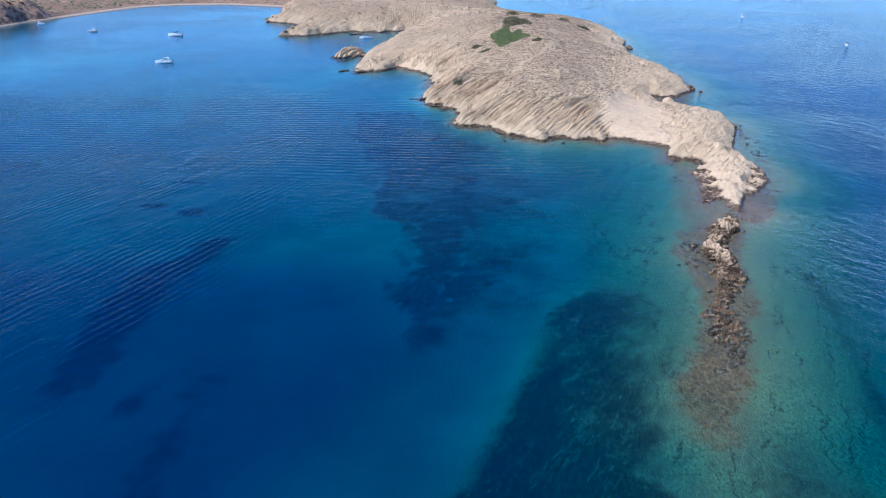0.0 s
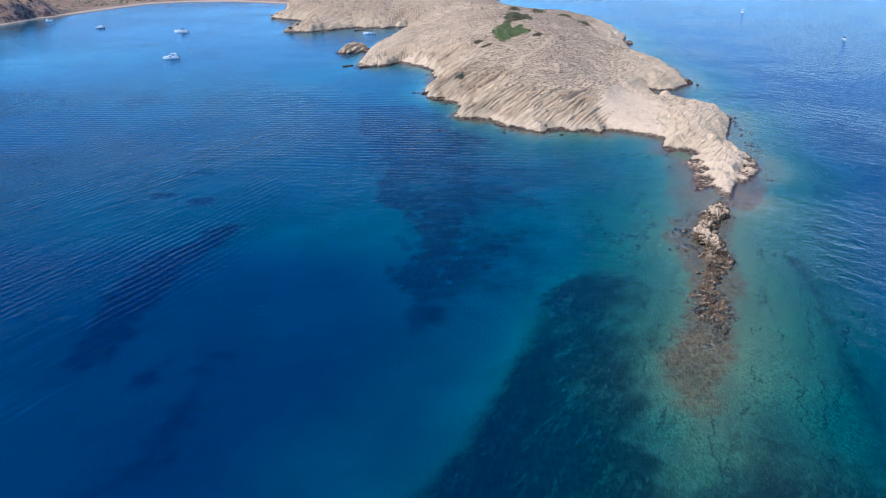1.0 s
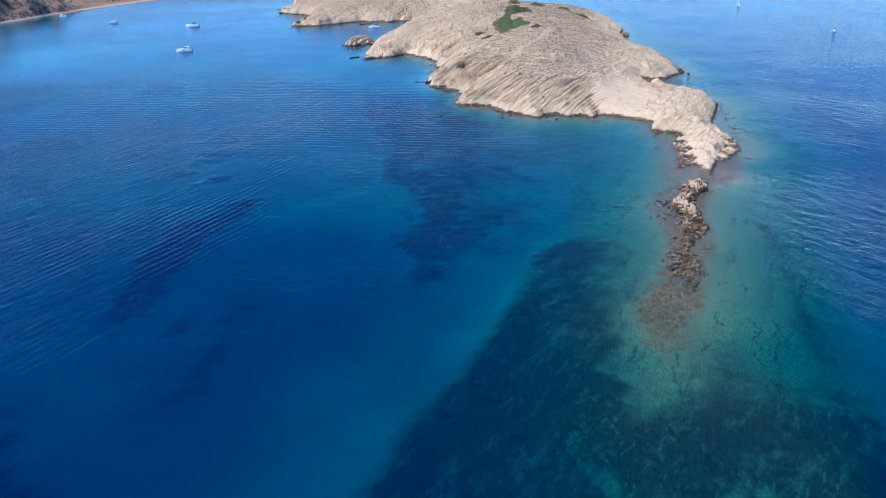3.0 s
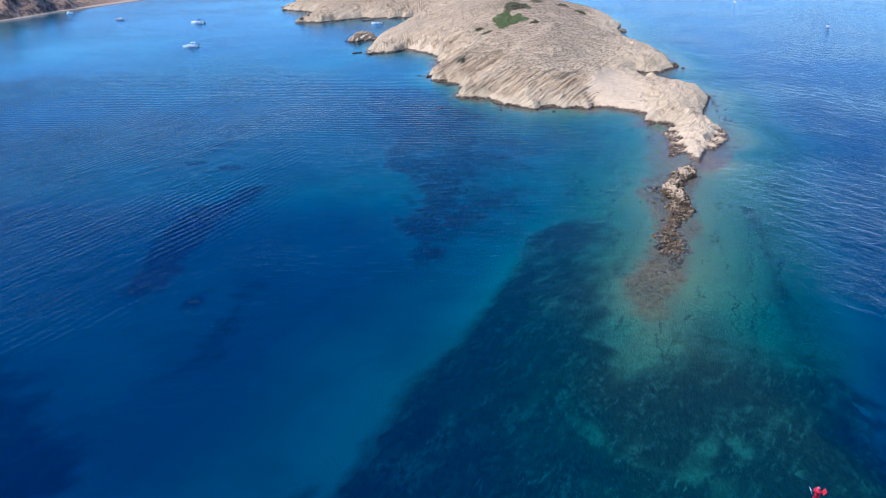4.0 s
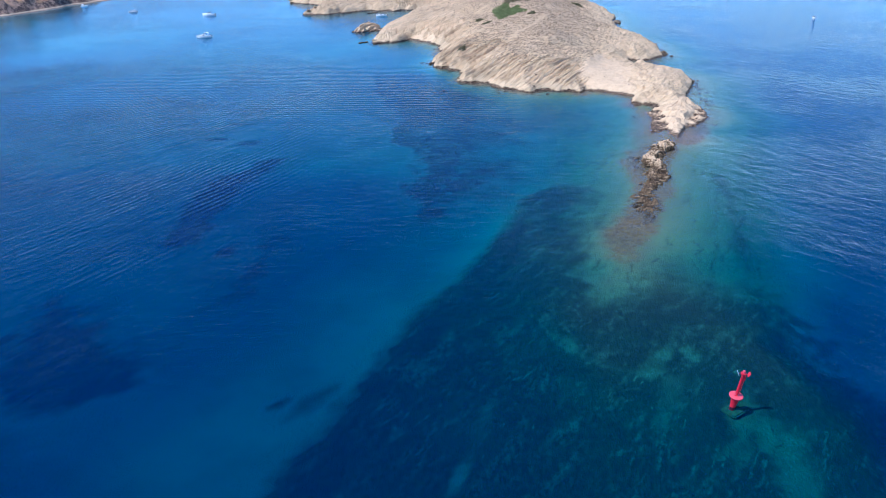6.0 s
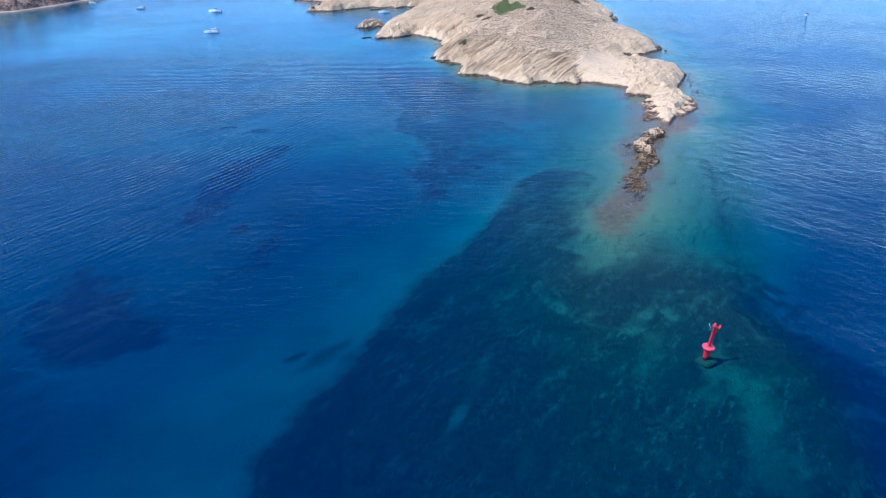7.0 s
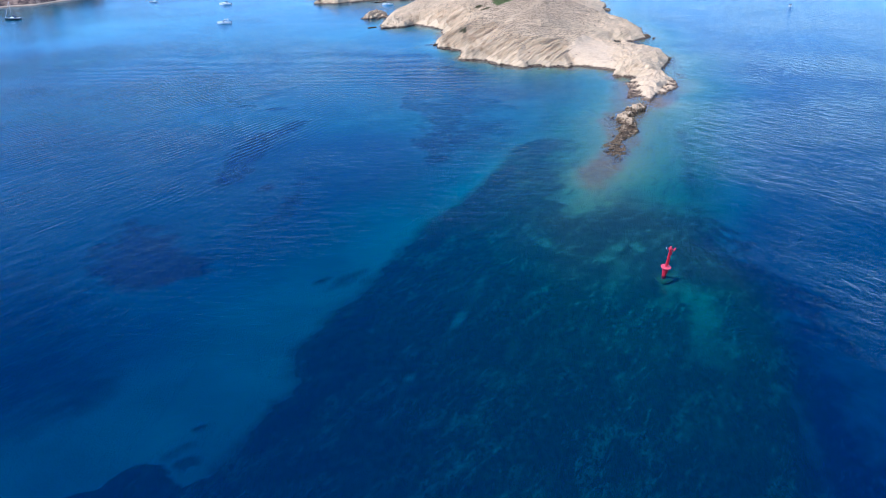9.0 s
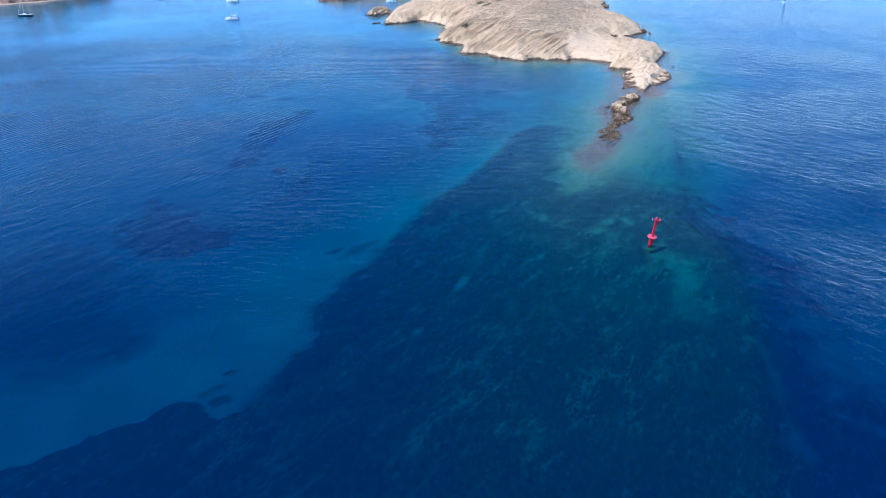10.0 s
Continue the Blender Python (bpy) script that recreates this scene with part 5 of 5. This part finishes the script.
n = 60000
px, py = rng.uniform(-117, 19, n), rng.uniform(-1, 310, n)
z, d, cap, pocket = land_height(px, py, TOPS, PENINSULA)
keep = (d > 0.5) & (rng.uniform(0, 1, n) < np.clip(0.45 + 0.6 * fractal(px, py, 6, 3, 171), 0, 1) * (1 - 0.75 * pocket) * smooth(z, 14, 6))
rubble_places = np.stack([px, py, z], 1)[keep]
rubble_sizes = rng.uniform(0.08, 0.30, len(rubble_places))

# the rock islet beside the western point
ix, iy = np.arange(-137.3, -111.3, 0.35), np.arange(201.3, 237.3, 0.35)
gx, gy = np.meshgrid(ix, iy)
q = np.hypot((gx + 124.8 - 0.25 * (gy - 217.3)) / 7.0, (gy - 218.3) / 11.5) + 0.16 * fractal(gx, gy, 5, 3, 131)
across = -gx * math.sin(STRIKE) + gy * math.cos(STRIKE) + 0.8 * fractal(gx, gy, 6, 2, 135)
step = across / 1.9 - np.floor(across / 1.9)
iz = -1.0 + 4.3 * smooth(q, 1.15, 0.15) + smooth(q, 1.05, 0.7) * (1.5 * np.where(step < 0.16, step / 0.16, (1 - step) / 0.84) - 0.7 + 0.6 * fractal(gx, gy, 2.2, 4, 133, 0.65))
for px, py, rx, ry, h in ((-130.3, 210.8, 3.2, 1.2, 0.5), (-118.3, 216.3, 3, 1.5, 0.5)):
    iz = np.maximum(iz, -1.0 + (h + 1.0) * smooth(np.hypot((gx - px) / rx, (gy - py) / ry), 1.2, 0.3))
tagged(new("rock_islet", grid_mesh("rock_islet", ix, iy, iz, ROCK, iz[:-1, :-1] > -0.95, False)), "low pale rock islet off the western point", "islet")

# ---------------------------------------------------------------- plants


def clumps(name, places, sizes, material, label, category, seed, spiky=0.35, sides=6):
    """Many small cushions of scrub, joined: each a low uneven dome."""
    r = np.random.default_rng(seed)
    n = len(places)
    ang = (np.arange(sides) / sides * 2 * np.pi)[None, :] + r.uniform(0, 6.3, (n, 1))
    co = np.zeros((n, 2 * sides + 1, 3))
    for ring, (rad, up) in enumerate(((1.0, -0.12), (0.72, 0.55))):
        k = slice(ring * sides, (ring + 1) * sides)
        wob = 1 + spiky * r.uniform(-1, 1, (n, sides))
        co[:, k, 0] = np.cos(ang + 0.5 * ring) * rad * wob
        co[:, k, 1] = np.sin(ang + 0.5 * ring) * rad * wob
        co[:, k, 2] = up * (1 + spiky * r.uniform(-1, 1, (n, sides)))
    co[:, -1, 2] = r.uniform(0.7, 1.05, n)
    co[:, :, 2] *= 0.6
    co = co * sizes[:, None, None] + places[:, None, :]
    faces = []
    for k in range(sides):
        a, b = k, (k + 1) % sides
        faces += [(a, b, sides + k), (b, sides + b, sides + k), (sides + k, sides + b, 2 * sides)]
    faces = (np.array(faces)[None] + (np.arange(n) * (2 * sides + 1))[:, None, None]).reshape(-1, 3)
    mesh = raw_mesh(name, co.reshape(-1, 3), faces, material, False)
    return tagged(new(name, mesh), label, category, kind="stuff")


clumps("stone_rubble", rubble_places, rubble_sizes, STONE, "small pale stones and rubble strewn over the slopes", "stones", 8, 0.4, 4)

n = 90000
px, py = rng.uniform(-113, 17, n), rng.uniform(58, 348, n)
z, d, cap, pocket = land_height(px, py, TOPS, PENINSULA)
cover = smooth(z + 1.6 * fractal(px, py, 14, 3, 141), 4.6, 9.0) * smooth(d, 6, 16) * (1 - pocket)
streak = np.abs((px + 50) * 0.93 - (py - 105) * 0.36 + 0.5 * fractal(px, py, 8, 2, 147))
cover = cover * (1 - smooth(streak, 1.3, 0.5) * smooth(py, 170, 150))
cover = cover * np.clip(0.75 + 0.4 * fractal(px, py, 9, 3, 143), 0.25, 1) * (0.2 + 0.8 * smooth(px - 0.12 * (py - 150), -84, -58))
keep = rng.uniform(0, 1, n) < np.clip(cover, 0.003, 0.8) * (d > 4)
places = np.stack([px, py, z], 1)[keep]
clumps("dry_scrub", places, rng.uniform(0.16, 0.40, len(places)), SCRUB, "low grey-brown dry cushion scrub over the hilltop", "scrub", 3)

n = 14000
px, py = rng.uniform(-232, -40, n), rng.uniform(282, 595, n)
z, d, cap, pocket = land_height(px, py, TOPS, PENINSULA, 1.5)
keep = (d > 6) & (rng.uniform(0, 1, n) < 0.15 + 0.6 * smooth(z, 3, 9))
places = np.stack([px, py, z], 1)[keep]
clumps("headland_scrub", places, rng.uniform(0.25, 0.7, len(places)), SCRUB, "dry cushion scrub on the bare headland", "scrub", 4)


def thicket(name, x, y, rx, ry, tall, count, leaf, material, label, seed):
    """A dense low thicket: lumpy mounds set with many small leaves."""
    r = np.random.default_rng(seed)
    a, s = r.uniform(0, 2 * np.pi, count), np.sqrt(r.uniform(0, 1, count))
    edge = 1 + 0.25 * np.sin(3 * a + seed) + 0.15 * np.sin(7 * a + 2 * seed)
    px, py = x + rx * s * edge * np.cos(a), y + ry * s * edge * np.sin(a)
    z, *_ = land_height(px, py, TOPS, PENINSULA)
    mound = tall * (0.45 + 0.55 * np.abs(fractal(px, py, 3.5, 2, 150 + seed))) * smooth(s, 1.05, 0.6)
    centre = np.stack([px, py, z + mound * np.sqrt(r.uniform(0.05, 1, count))], 1)
    u, v = r.normal(size=(count, 3)), r.normal(size=(count, 3))
    u, v = u / np.linalg.norm(u, axis=1)[:, None], v / np.linalg.norm(v, axis=1)[:, None]
    size = leaf * r.uniform(0.6, 1.3, (count, 1))
    co = np.stack([centre - u * size, centre + v * size * 0.6, centre + u * size, centre - v * size * 0.6], 1).reshape(-1, 3)
    return tagged(new(name, raw_mesh(name, co, np.arange(count * 4).reshape(-1, 4), material)), label, "bushes", kind="stuff")


thicket("green_thicket", -49.2, 178.2, 7, 20, 1.1, 9000, 0.40, LEAF, "bright green leafy thicket on the dry hilltop", 1)
thicket("olive_thicket", -46.2, 213.6, 6, 14, 1.3, 3500, 0.42, OLIVE, "olive-green bushes behind the thicket", 2)
for k, (x, y, s, t) in enumerate(((-66.4, 109.3, 1.5, 1.3), (-58.2, 154.7, 2.0, 1.0), (-62.3, 170.5, 2.2, 1.0), (-35, 236.4, 4, 1.6), (-47.2, 238.3, 3, 1.8), (-21.7, 256.2, 4, 1.3), (-11.4, 247.8, 3, 1.0),
                                  (-38.1, 155.1, 1.6, 0.8))):
    thicket("bush", x, y, s, s * 0.9, t, 420, 0.34, OLIVE, "dark olive bush on the dry slope", 5 + k)

n = 9000
px, py = rng.uniform(-520, -200, n), rng.uniform(270, 640, n)
md = inside_distance(px, py, MAINLAND)
row = np.clip(np.searchsorted(main_y, py) - 1, 0, len(main_y) - 1), np.clip(np.searchsorted(main_x, px) - 1, 0, len(main_x) - 1)
keep = (md > 14) & (rng.uniform(0, 1, n) < np.clip(0.4 + 0.6 * fractal(px, py, 30, 3, 181), 0, 1))
places = np.stack([px, py, mz[row]], 1)[keep]
clumps("coast_scrub", places, rng.uniform(0.5, 1.5, len(places)), OLIVE, "low olive-brown scrub on the coast behind the beach", "scrub", 9)
